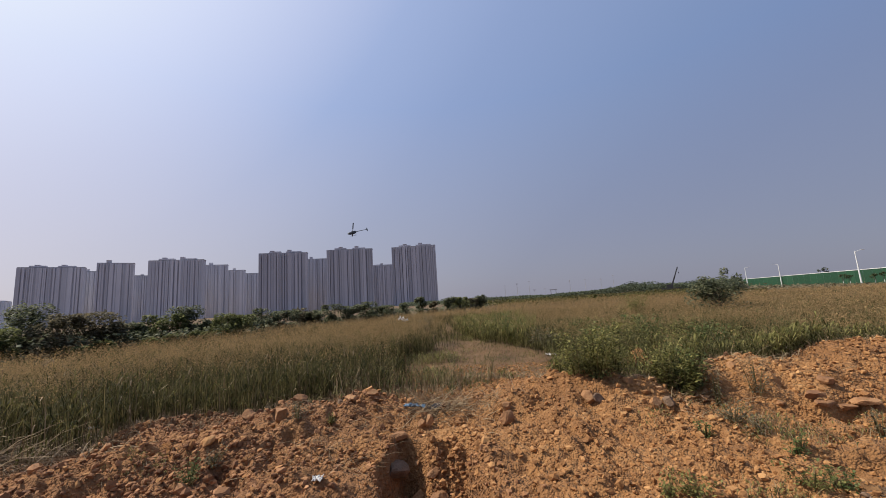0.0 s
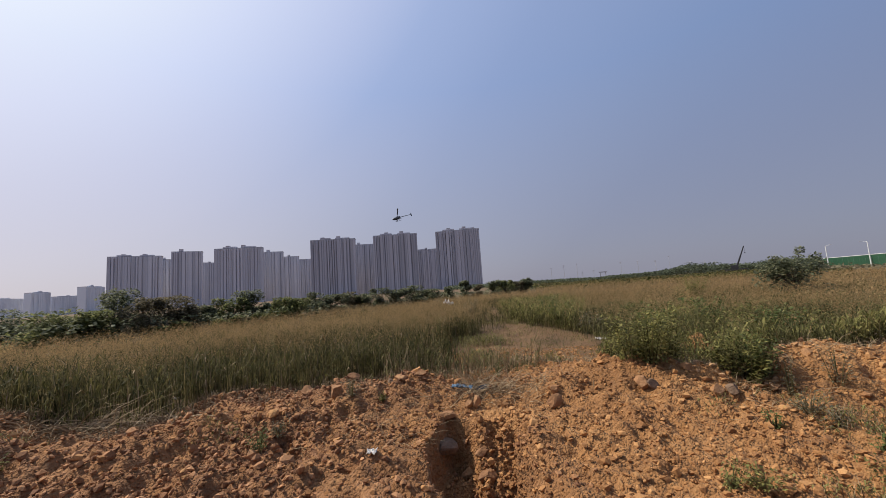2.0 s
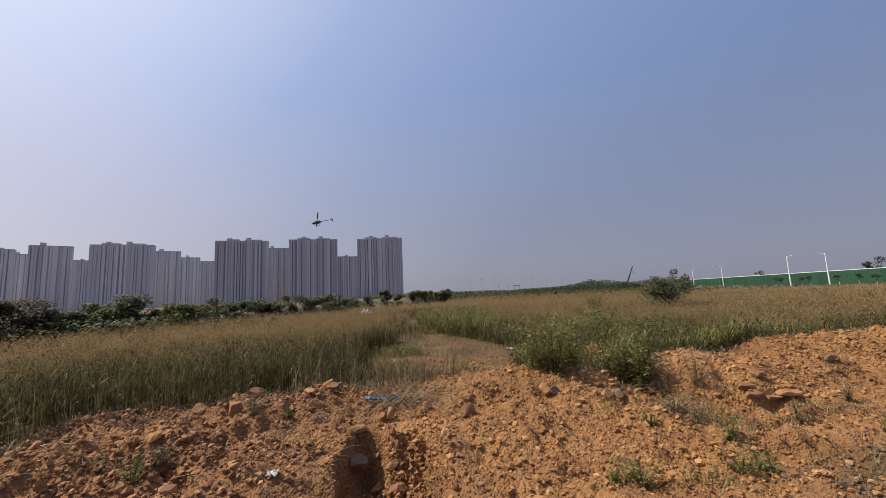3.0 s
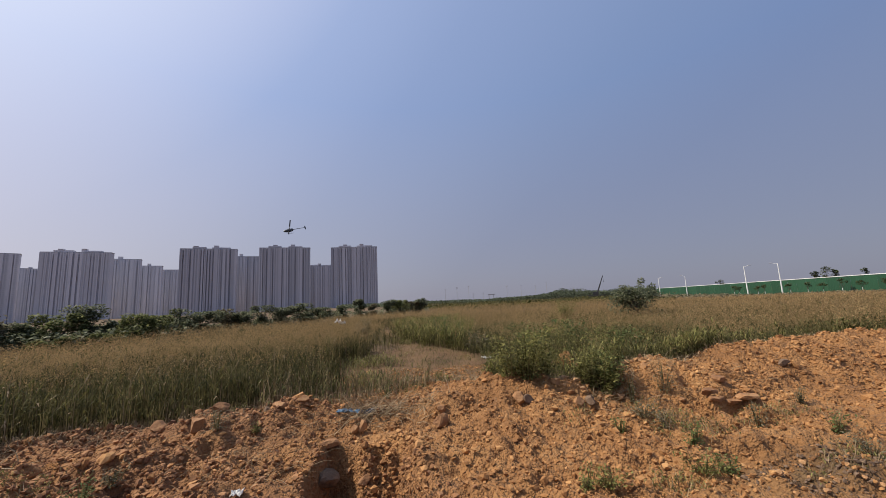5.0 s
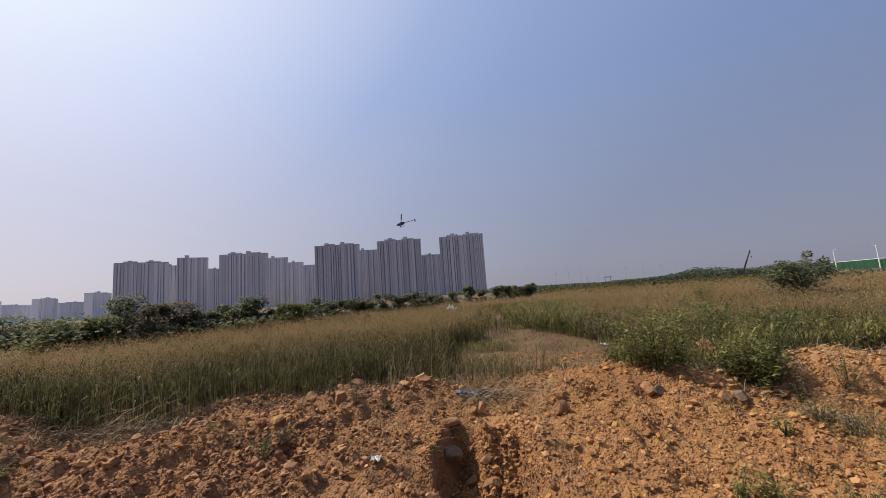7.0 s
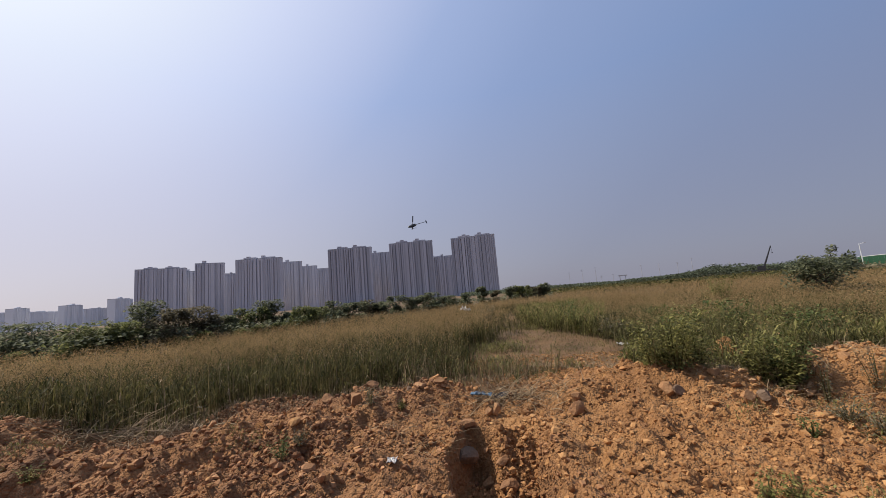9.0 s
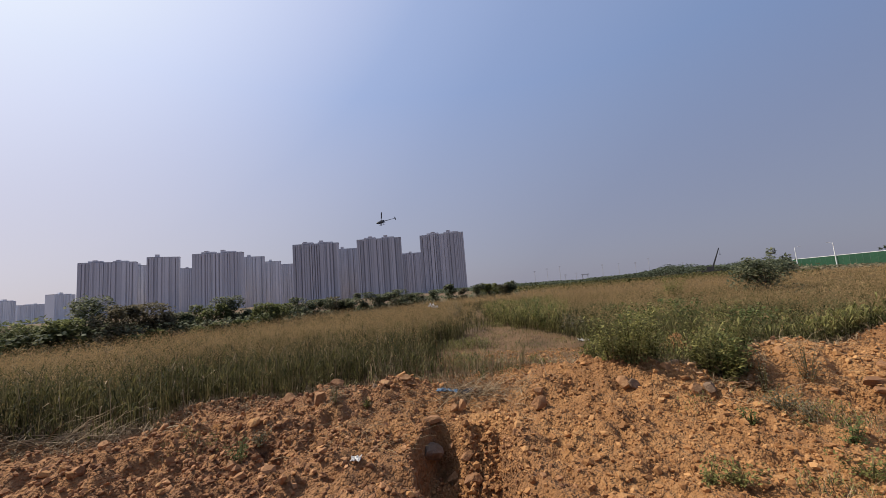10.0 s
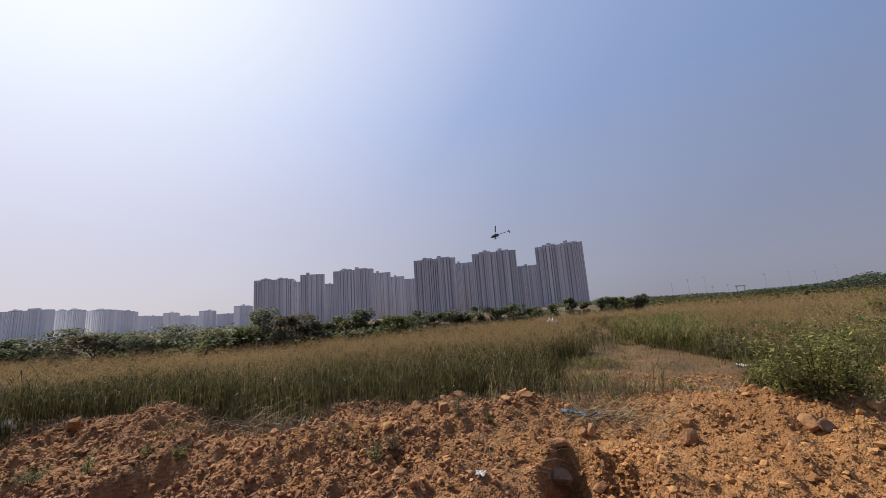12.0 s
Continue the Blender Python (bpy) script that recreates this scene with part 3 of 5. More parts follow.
def mid_field(x, y, r):
    d = np.hypot(x, y)
    return seen(x, y) & (d > 12) & (d < 34) & (tree_line(x, y) > 0) & (path_mask(x, y) < 0.4)


def far_field(x, y, r):
    d = np.hypot(x, y)
    return seen(x, y) & (d > 28) & (d < 130) & (tree_line(x, y) > 0) & (r.random(len(x)) < np.clip(34 / d, 0, 1))


def golden(x, y):
    """Share of stalks in seed: high on the open field, low on the greener ground beside the track."""
    az, d = np.degrees(np.arctan2(-x, y)), np.hypot(x, y)
    green = 0.9 * np.exp(-((az + 3) / 7) ** 2) * np.clip((32 - d) / 10, 0, 1) + 0.65 * (az < -12) * np.clip((12.8 - d) / 3, 0, 1)
    return np.clip(0.95 - green + 1.1 * (fbm(x * 0.22 + 4, y * 0.22, 3) - 0.5), 0.02, 1)


def weedy(x, y):
    return (0.60 + 0.7 * (fbm(x * 0.55 + 9, y * 0.55, 3) - 0.45)) * np.clip(0.4 + 0.6 * edge_gap(x, y), 0.4, 1)


def trodden(x, y, r):
    return seen(x, y) & (edge_gap(x, y) > -0.9) & (path_mask(x, y) > 0.1) & (y < 22) & (r.random(len(x)) < 0.25 + 2.4 * np.clip(fbm(x * 0.9, y * 0.9, 3) - 0.48, 0, 1))


def lush(x, y, r):
    az, d = np.degrees(np.arctan2(-x, y)), np.hypot(x, y)
    return (d > 12.5) & (path_mask(x, y, 0.6) < 0.5) & (np.exp(-((az + 4) / 6.5) ** 2) * np.clip((30 - d) / 6, 0, 1) > 0.25 + 0.6 * fbm(x * 0.45, y * 0.45, 3) * r.random(len(x)) ** 0.3)


def worn_line(x, y, r):
    return np.abs(x - np.interp(y, [11.5, 14, 15.4, 19.4, 24], [1.2, 0.3, -0.5, -0.8, -1.45])) < 0.14 * r.random(len(x)) + 0.05


def fringe(x, y, r):
    gap = edge_gap(x, y)
    return seen(x, y, -60, 82) & (np.abs(gap - 0.05) < 0.55 * r.random(len(x)) ** 0.5 + 0.1)


meadow("tall_grass", "tall dry-headed grass with dark green stalks beside the clay", 105000, -15, 1, 1.5, 14, near_left, sward, 0.0095, 0.15, 2, 11, heads=lambda x, y: 0.95 * np.clip((edge_gap(x, y) - 1.0) / 1.4, 0.03, 1), head_len=0.20, head_w=0.008, spikes=7)
meadow("mixed_weeds", "mixed green weeds and tan seeding grass behind the clay heap", 56000, 0, 22, 4, 18, near_right, weedy, 0.009, 0.3, 4, 13, blade=M_OLIVE, heads=golden, head_len=0.18, head_w=0.009, spikes=6)
meadow("field_grass", "golden seeding grass across the open field", 76000, -30, 30, 4, 34, mid_field, sward, 0.011, 0.22, 1, 15, heads=golden, head_len=0.26, head_w=0.0148, spikes=7)
meadow("distant_grass", "far golden grass towards the horizon", 110000, -60, 110, 5, 128, far_field, lambda x, y: sward(x, y) * 0.95, 0.025, 0.25, 1, 17, heads=golden, head_len=0.28, head_w=0.036, spikes=5)
meadow("green_grass", "lusher green grass on both sides of the track", 24000, -5, 9, 12, 30, lush, lambda x, y: 0.55 + 0.5 * fbm(x * 0.5 + 3, y * 0.5, 3), 0.014, 0.3, 4, 21, blade=M_WEED, heads=0.08, head_w=0.015)
meadow("dry_stalks", "scattered pale dead stalks standing in the green grass", 5200, -13, 1.5, 1.5, 13, near_left, lambda x, y: 1.15 * sward(x, y), 0.010, 0.10, 1, 25, blade=M_STRAW, stalk=M_STRAW, heads=0.2, head_w=0.008)
meadow("trodden_grass", "short worn grass and litter on the bare track", 44000, -2.5, 5, 5.5, 22, trodden, lambda x, y: 0.04 + 0.16 * fbm(x, y, 2) ** 2, 0.008, 0.9, 2, 19, blade=M_OLIVE, stalk=M_OLIVE, heads=0.0)
meadow("green_weeds", "low dark green weeds along the back of the clay heap", 60000, 1.5, 19, 4, 15, lambda x, y, r: seen(x, y, -64, -12) & (edge_gap(x, y) > 0.15) & (edge_gap(x, y) < 2.6 * r.random(len(x))) & (fbm(x * 0.8 + 31, y * 0.8, 3) > 0.42 * r.random(len(x)) ** 0.2 + 0.08), lambda x, y: 0.30 + 0.40 * fbm(x * 0.9 + 7, y * 0.9, 3), 0.013, 0.35, 5, 27, blade=M_WEED, heads=0.04, head_w=0.008)
meadow("track_weeds", "patches of low olive weeds growing over the bare track", 14000, -2.8, 4.5, 6, 18, lambda x, y, r: (edge_gap(x, y) > 0.0) & (path_mask(x, y, 0.8) > 0.05) & (fbm(x * 1.1 + 40, y * 0.8, 4) > 0.56 + 0.10 * r.random(len(x))), lambda x, y: 0.04 + 0.55 * np.clip(fbm(x * 1.1 + 40, y * 0.8, 4) - 0.5, 0, 1) ** 0.7, 0.011, 0.7, 4, 29, blade=M_WEED, stalk=M_STRAW, heads=0.05, head_w=0.008)
meadow("edge_stalks", "sparse brown weed stalks where the grass meets the track", 1500, -2.4, 0.5, 5.2, 8.2, lambda x, y, r: (edge_gap(x, y) > -0.45) & (fbm(x * 1.6 + 13, y * 1.6, 3) > 0.36 + 0.2 * r.random(len(x))), lambda x, y: 0.26 + 0.5 * fbm(x * 1.6, y * 1.6 + 9, 3), 0.010, 0.35, 2, 31, blade=M_OLIVE, stalk=M_STRAW, heads=0.3, head_w=0.007)
meadow("trodden_straw", "pale trodden straw along the narrow track", 9000, -2, 2, 11.5, 24, worn_line, lambda x, y: 0.05 + 0 * x, 0.012, 2.0, 1, 35, blade=M_STRAW, stalk=M_STRAW, heads=0.0)
meadow("dry_litter", "dry straw and dead leaves along the grass edge", 90000, -14, 15, 1.5, 13, fringe, lambda x, y: 0.07 + 0.14 * fbm(x * 2, y * 2, 2), 0.008, 1.6, 1, 23, blade=M_STRAW, stalk=M_STRAW, heads=0.0)


CLAY_GRASS = [(3.35, 4.3, 0.55, 0.35), (2.35, 3.35, 0.3, 0.2), (4.6, 4.6, 0.7, 0.35), (4.1, 3.3, 0.5, 0.25), (2.3, 4.9, 0.25, 0.2), (3.1, 5.2, 0.3, 0.3), (-6.2, 3.6, 0.6, 0.4), (-3.6, 4.3, 0.35, 0.25)]


def on_clay(x, y, r):
    return sum(bump_at(x, y, cx, cy, a, b, 0) for cx, cy, a, b in CLAY_GRASS) * fbm(x * 4, y * 4, 3) > 0.5 * r.random(len(x)) ** 0.5


meadow("clay_grass", "sparse yellow-green grass in patches on the bare clay", 26000, -7.5, 6, 2.4, 6, on_clay, lambda x, y: 0.05 + 0.16 * fbm(x * 3, y * 3, 2), 0.006, 0.7, 2, 33, blade=M_WEED, stalk=M_STRAW, heads=0.0)


def leaves(centres, size, seed, ratio=0.55):
    """Pointed two-triangle leaves, creased, at the given centres."""
    r = np.random.default_rng(seed)
    n = len(centres)
    a, tilt = r.uniform(0, 2 * np.pi, n), r.uniform(-0.9, 0.5, n)
    ahead = np.stack([np.cos(a) * np.cos(tilt), np.sin(a) * np.cos(tilt), np.sin(tilt)], -1)
    side = np.stack([-np.sin(a), np.cos(a), r.uniform(-0.5, 0.5, n)], -1)
    s = (size * r.uniform(0.55, 1.35, n))[:, None]
    V = np.stack([centres - ahead * s * 0.5, centres + side * s * ratio * 0.5, centres + ahead * s * 0.5, centres - side * s * ratio * 0.5], 1)
    F = (np.arange(n)[:, None, None] * 4 + np.array([[0, 1, 2], [0, 2, 3]])).reshape(-1, 3)
    return V.reshape(-1, 3), F


def crown_points(n, w, h, z0, lobes, seed, low=0.22, lobe=1.0, sprigs=()):
    """Points in the shells of several uneven lobes, sparse at their hearts."""
    r = np.random.default_rng(seed)
    cs = np.stack([r.uniform(-0.33, 0.33, lobes) * w, r.uniform(-0.33, 0.33, lobes) * w, z0 + h * r.uniform(low, 0.82, lobes)], -1)
    cs[0] = (0, 0, z0 + 0.72 * h)
    rad = r.uniform(0.14, 0.31, lobes) * min(w, 1.4 * h) * lobe
    if sprigs:
        cs, rad = np.r_[cs, np.array(sprigs)], np.r_[rad, np.full(len(sprigs), 0.19)]
        lobes += len(sprigs)
    share = np.where(np.arange(lobes) >= lobes - len(sprigs), 0.3, 1.0)
    k = r.choice(lobes, n, p=share / share.sum())
    v = r.normal(size=(n, 3))
    v /= np.linalg.norm(v, axis=1)[:, None]
    p = cs[k] + v * (rad[k] * r.uniform(0.35, 1.12, n) ** 0.6)[:, None] * (1, 1, 0.85)
    over = np.clip(p[:, 2] - (z0 + 0.88 * h), 0, None)
    over = np.where(k >= lobes - len(sprigs), 0, over)
    p[:, 2] = np.clip(p[:, 2] - over * r.uniform(0.4, 1.7, n), z0 * 0.6 + 0.03, z0 + 1.3 * h)
    return p, cs


def tree(name, az, d, w, top, leaf, n, m, label, category, group, seed, clear=0.12, lobes=9, bark=M_BARK, low=0.22, lobe=1.0, sprigs=()):
    """A shrub or tree: tapered trunk, limbs to every lobe, and a crown of single leaves. top: height of its crown's top."""
    x, y = polar(az, d)
    z = float(height(x, y))
    t = empty(name, x, y, z, label=label, category=category, group=group)
    pts, cs = crown_points(n, w, top * (1 - clear), top * clear, lobes, seed, low, lobe, sprigs)
    bm = bmesh.new()
    rr = 0.02 + 0.016 * top
    rod(bm, (0, 0, -0.05), (0, 0, top * 0.4), rr, rr * 0.6, 7)
    trunk = part("trunk", bm, bark, t)
    for c in cs:
        bm = bmesh.new()
        fork = Vector((0, 0, top * 0.12 + 0.25 * c[2]))
        mid = fork.lerp(Vector(c), 0.5) + Vector((0, 0, 0.04 * top))
        rod(bm, fork, mid, rr * 0.5, rr * 0.32, 5)
        rod(bm, mid, Vector(c), rr * 0.32, rr * 0.1, 5)
        part("limb", bm, M_BARK, trunk)
    v, f = leaves(pts, leaf, seed + 5)
    np_part("crown", mesh_np("crown", v, f, [m]), t)
    return t


# the belt of shrubs and young trees: bearing, distance, width, height, kind
BELT_L = {0: "dark green broad-leaved shrub in the tree belt", 1: "pale green leafy shrub in the tree belt", 2: "brownish half-dry shrub in the tree belt"}
BELT = [(79, 32, 4, 2.2, 0), (76, 33, 4, 2.2, 0), (73.3, 33, 3.6, 2.2, 0), (70.5, 34, 3.2, 2.3, 0), (67.5, 36, 4.5, 2.3, 2), (64.8, 36, 4.0, 2.35, 0), (62, 35, 4.4, 2.3, 0), (59.3, 33, 4.0, 2.1, 0), (56.7, 31, 3.6, 2.0, 1),
        (53.9, 28, 2.4, 1.85, 1), (52.4, 26, 2.2, 2.15, 1), (51.1, 27, 2.8, 2.9, 0), (48.4, 27.5, 2.4, 2.45, 2), (46, 26, 2.8, 2.0, 2), (44, 26, 1.8, 1.7, 2), (41.5, 27, 2.2, 1.55, 0), (39.6, 28, 2.0, 1.7, 1), (37.3, 28, 2.2, 2.05, 0), (35.4, 29, 2.0, 1.75, 0), (33.4, 29, 2.2, 1.65, 1),
        (31.2, 30, 2.2, 1.75, 1), (28.6, 31, 2.6, 2.0, 0), (26.3, 32, 2.2, 1.75, 0), (24, 33, 2.4, 1.7, 2), (21.8, 33, 2.2, 1.85, 0), (19.6, 34, 2.2, 1.7, 0), (17, 35, 2.4, 1.8, 0), (14.6, 36, 2.2, 1.75, 0), (12.2, 38, 2.6, 1.85, 0), (9.0, 40, 2.2, 2.1, 0), (6.3, 42, 1.7, 2.65, 0), (4.7, 44, 1.5, 2.0, 2),
        (2.3, 46, 2.6, 2.5, 0), (0.3, 48, 2.6, 2.4, 1), (-1.5, 49, 2.2, 2.1, 2), (-2.8, 49, 2.0, 2.6, 0)]
# low pale clumps along the belt's foot
BELT += [(46.5, 23.6, 1.1, 0.95, 1), (44.4, 23.8, 1.0, 0.9, 1), (42.8, 24.2, 0.9, 0.85, 2), (40.6, 24.8, 1.2, 1.0, 1), (38.4, 25.4, 1.0, 0.95, 1), (35.8, 26.5, 1.1, 0.95, 1), (61, 29.8, 1.3, 1.0, 1), (65, 31.5, 1.3, 1.0, 1)]
for k, (a, d, w, top, kind) in enumerate(BELT):
    near = float(belt_front(a)) + (0.5 if top < 1.2 else 1.3 + 1.6 * LATTICE[k, 5])
    top = (top + 0.25 * (10 < a < 47) * (top > 1.2)) * (0.85 + 0.36 * LATTICE[k, 3] if a > 10 else 1)
    if top > 1.2:
        w, top = w * near / d, 1.65 + (top - 1.65) * near / d
    tree("shrub", a, near, w, top, 0.12 + 0.0014 * near, 3600, (M_BELT, M_BELT_PALE, M_LEAF_DRY)[kind], BELT_L[kind], "shrub", "shrubs of the tree belt", 230 + k, 0.05, 15, low=0.08, lobe=0.8 if a < 12 else 0.9)
tree("young_tree", -33.4, 22, 2.4, 2.3, 0.15, 2900, M_BELT, "lone bushy young tree in the golden grass", "tree", "", 311, 0.04, 20, low=0.1, lobe=0.8, sprigs=((0.42, 0.1, 2.1), (0.47, 0.1, 2.28), (0.95, 0.0, 1.95), (-0.6, 0.1, 1.95)))


# ---- things on the clay ----
def on_ground(az, el):
    """The place on the ground at a bearing (degrees left of +y) and an angle below the eye's level."""
    r = np.arange(1.2, 60, 0.02)
    x, y = -math.sin(radians(az)) * r, math.cos(radians(az)) * r
    z = height(x, y)
    k = int(np.argmax(1.65 + r * math.tan(radians(el)) <= z)) or len(r) - 1
    return float(x[k]), float(y[k]), float(z[k])


T = (1 + 5**0.5) / 2
ICO_V = np.array([(-1, T, 0), (1, T, 0), (-1, -T, 0), (1, -T, 0), (0, -1, T), (0, 1, T), (0, -1, -T), (0, 1, -T), (T, 0, -1), (T, 0, 1), (-T, 0, -1), (-T, 0, 1)]) / 1.902
ICO_F = np.array([(0, 11, 5), (0, 5, 1), (0, 1, 7), (0, 7, 10), (0, 10, 11), (1, 5, 9), (5, 11, 4), (11, 10, 2), (10, 7, 6), (7, 1, 8),
                  (3, 9, 4), (3, 4, 2), (3, 2, 6), (3, 6, 8), (3, 8, 9), (4, 9, 5), (2, 4, 11), (6, 2, 10), (8, 6, 7), (9, 8, 1)])
OCT_V = np.array([(1, 0, 0), (-1, 0, 0), (0, 1, 0), (0, -1, 0), (0, 0, 1), (0, 0, -1.0)])
OCT_F = np.array([(0, 2, 4), (2, 1, 4), (1, 3, 4), (3, 0, 4), (2, 0, 5), (1, 2, 5), (3, 1, 5), (0, 3, 5)])


def lumps(x, y, size, shape_v, shape_f, seed):
    """Angular lumps of the given radius, half sunk into the ground."""
    r = np.random.default_rng(seed)
    n, k = len(x), len(shape_v)
    v = np.repeat(shape_v[None], n, 0) * r.uniform(0.55, 1.2, (n, k, 1)) + r.normal(0, 0.12, (n, k, 3))
    v *= np.stack([r.uniform(0.7, 1.35, n), r.uniform(0.7, 1.35, n), r.uniform(0.5, 1.0, n)], -1)[:, None]
    a, b = r.uniform(0, 2 * np.pi, n), r.normal(0, 0.6, n)
    ca, sa, cb, sb = np.cos(a), np.sin(a), np.cos(b), np.sin(b)
    X, Y, Z = v[..., 0], v[..., 1], v[..., 2]
    Y, Z = Y * cb[:, None] - Z * sb[:, None], Y * sb[:, None] + Z * cb[:, None]
    X, Y = X * ca[:, None] - Y * sa[:, None], X * sa[:, None] + Y * ca[:, None]
    v = np.stack([X, Y, Z], -1) * size[:, None, None] + np.stack([x, y, height(x, y) + 0.38 * size], -1)[:, None]
    f = shape_f[None] + (np.arange(n) * k)[:, None, None]
    return v.reshape(-1, 3), f.reshape(-1, 3)


def clod_field(name, label, n, lo, hi, keep, m, shape, seed, box_xy=(-11, 13, 1.6, 10.5)):
    x, y, r = scatter(n, *box_xy, seed)
    patch = fbm(x * 1.1 + 2, y * 1.1, 3)
    ok = keep(x, y, r) & seen(x, y, -64, 84) & (edge_gap(x, y) - 5 * path_mask(x, y) < 0.25) & (r.random(n) < 0.25 + 2.2 * np.clip(patch - 0.36, 0, 1))
    x, y = x[ok], y[ok]
    size = lo * (hi / lo) ** (r.random(len(x)) ** 2.2)
    v, f = lumps(x, y, size, *shape, seed + 1)
    return tagged(new(name, mesh_np(name, v, f, [m], smooth=False)), label, "clods", kind="stuff")


def reddish(x, y, r):
    return redness(x, y) > r.random(len(x))


clod_field("clay_clods", "broken orange clay clods over the dug ground", 72000, 0.008, 0.029, lambda x, y, r: ~reddish(x, y, r), M_CLOD, (ICO_V, ICO_F), 61, (-3, 13, 2.0, 10))
clod_field("red_clay_clods", "broken red-brown clay clods over the dug ground", 84000, 0.009, 0.032, reddish, M_REDCLOD, (ICO_V, ICO_F), 63, (-11, 2, 1.6, 8.5))
clod_field("round_clay_clods", "rounded fist-sized orange clay clods", 9000, 0.022, 0.044, lambda x, y, r: ~reddish(x, y, r), M_CLOD, (ICO_V, ICO_F), 71, (-3, 12, 2.0, 9.5))
clod_field("round_red_clods", "rounded fist-sized red-brown clay clods", 20000, 0.022, 0.046, reddish, M_REDCLOD, (ICO_V, ICO_F), 73, (-11, 2, 1.6, 8.5))
clod_field("clay_crumbs", "fine clay crumbs and grit over the dug ground", 26000, 0.006, 0.012, lambda x, y, r: np.hypot(x, y) < 6.5, M_CLOD, (OCT_V, OCT_F), 65, (-4.5, 5.5, 2.2, 6.5))
clod_field("clay_lumps", "larger clay lumps and flat stones on the heaps", 6500, 0.028, 0.066, lambda x, y, r: height(x, y) > 0.06, M_CLOD, (ICO_V, ICO_F), 67)
clod_field("red_clay_lumps", "larger red-brown clay lumps on the heaps", 3600, 0.030, 0.065, reddish, M_REDCLOD, (ICO_V, ICO_F), 69, (-11, 1, 1.6, 8))

clod_field("dark_gravel", "dark brown gravel strewn over a low strip of ground", 9000, 0.008, 0.028, lambda x, y, r: bump_at(x, y, 3.85, 3.25, 1.0, 0.34, 8) > 0.3 + 0.5 * r.random(len(x)), M_GREYSTONE, (ICO_V, ICO_F), 77, (2.6, 5.4, 2.6, 4.0))
clod_field("trench_rubble", "crumbled clay lumps on the sloping trench side", 2000, 0.012, 0.048, lambda x, y, r: x > -0.55, M_CLOD, (ICO_V, ICO_F), 79, (-0.6, 0.2, 3.4, 5.0))
clod_field("pale_rubble", "pale clay rubble along the foot of the green bushes", 9000, 0.028, 0.075, lambda x, y, r: seen(x, y, -34, -13) & (np.abs(edge_gap(x, y) + 0.25) < 0.55 * r.random(len(x))), M_RUBBLE, (ICO_V, ICO_F), 75, (1.0, 7.5, 3.5, 8.5))


def boulder(az, el, w, d, h, m, label, seed, turn=0, tilt=0, sink=0.25, category="stone", flat=0.0):
    """One rough stone: a jittered, faceted lump, cut flat on top where flat is given."""
    x, y, z = on_ground(az, el)
    bm = bmesh.new()
    bmesh.ops.create_icosphere(bm, subdivisions=3, radius=0.5)
    rnd = random.Random(seed)
    off = Vector((rnd.uniform(0, 50), rnd.uniform(0, 50), rnd.uniform(0, 50)))
    cuts = [(Vector((rnd.gauss(0, 1), rnd.gauss(0, 1), rnd.gauss(0, 0.8))).normalized(), rnd.uniform(0.24, 0.37)) for _ in range(13)]
    for v in bm.verts:
        p = v.co.copy()
        for _ in range(2):
            for c, far in cuts:
                over = p.dot(c) - far
                if over > 0:
                    p -= c * over
        if flat and p.z > flat:
            p.z = flat
        p += 0.018 * noise.noise_vector(p * 7 + off) + 0.014 * noise.noise_vector(p * 19 + off)
        v.co = Vector((p.x * w * 1.1, p.y * d * 1.1, p.z * h * 1.1))
    ob = part("stone", bm, m, None)
    ob.matrix_world = pose(x, y, z + h * (0.5 - sink), tilt, tilt * 0.4, turn)
    return tagged(ob, label, category)


boulder(-4.9, -17.0, 0.26, 0.20, 0.22, M_STONE, "tilted brown stone with a dark underside on the clay", 1, 20, -18)
boulder(-5.3, -15.3, 0.18, 0.12, 0.16, M_STONE, "small tan stone leaning on the clay slope", 2, 50, 20)
boulder(-16.6, -14.6, 0.24, 0.22, 0.20, M_STONE, "rounded tan stone on the orange heap", 3, 10)
boulder(-17.6, -14.4, 0.15, 0.15, 0.15, M_GREYSTONE, "rough grey lump beside a tan stone", 4, 40)
boulder(11.0, -22.8, 0.38, 0.28, 0.2, M_GREYSTONE, "rough grey-brown block lodged at the trench head", 41, 60, 22, 0.15)
boulder(8.0, -25.2, 0.22, 0.16, 0.14, M_STONE, "fallen clay block on the trench floor", 26, 10, 8, 0.3)
boulder(5.4, -25.6, 0.26, 0.2, 0.15, M_STONE, "fallen clay block on the trench floor", 27, 50, -8, 0.3)
boulder(5.8, -23.0, 0.18, 0.14, 0.12, M_STONE, "clay lump on the crumbling trench side", 28, 20, 8, 0.3)
boulder(7.2, -17.0, 0.15, 0.13, 0.13, M_STONE, "pinkish broken stone beside blue plastic", 6, 10)
boulder(6.0, -16.7, 0.15, 0.14, 0.16, M_STONE, "pinkish broken stone beside blue plastic", 7, 80)
boulder(6.6, -16.0, 0.09, 0.08, 0.12, M_STONE, "small pale stone beside blue plastic", 8, 80)
boulder(10.3, -18.3, 0.30, 0.16, 0.14, M_STONE, "flat yellow-brown stone above the trench", 9, 25, -12)
boulder(10.7, -11.9, 0.26, 0.2, 0.2, M_STONE, "pale broken block at the grass edge", 10, 5, 8, 0.45)
boulder(17.0, -12.3, 0.24, 0.18, 0.16, M_STONE, "reddish broken block at the grass edge", 11, -10, 12, 0.45)
boulder(14.0, -12.2, 0.2, 0.16, 0.14, M_STONE, "reddish broken block at the grass edge", 12, 10, -14, 0.45)
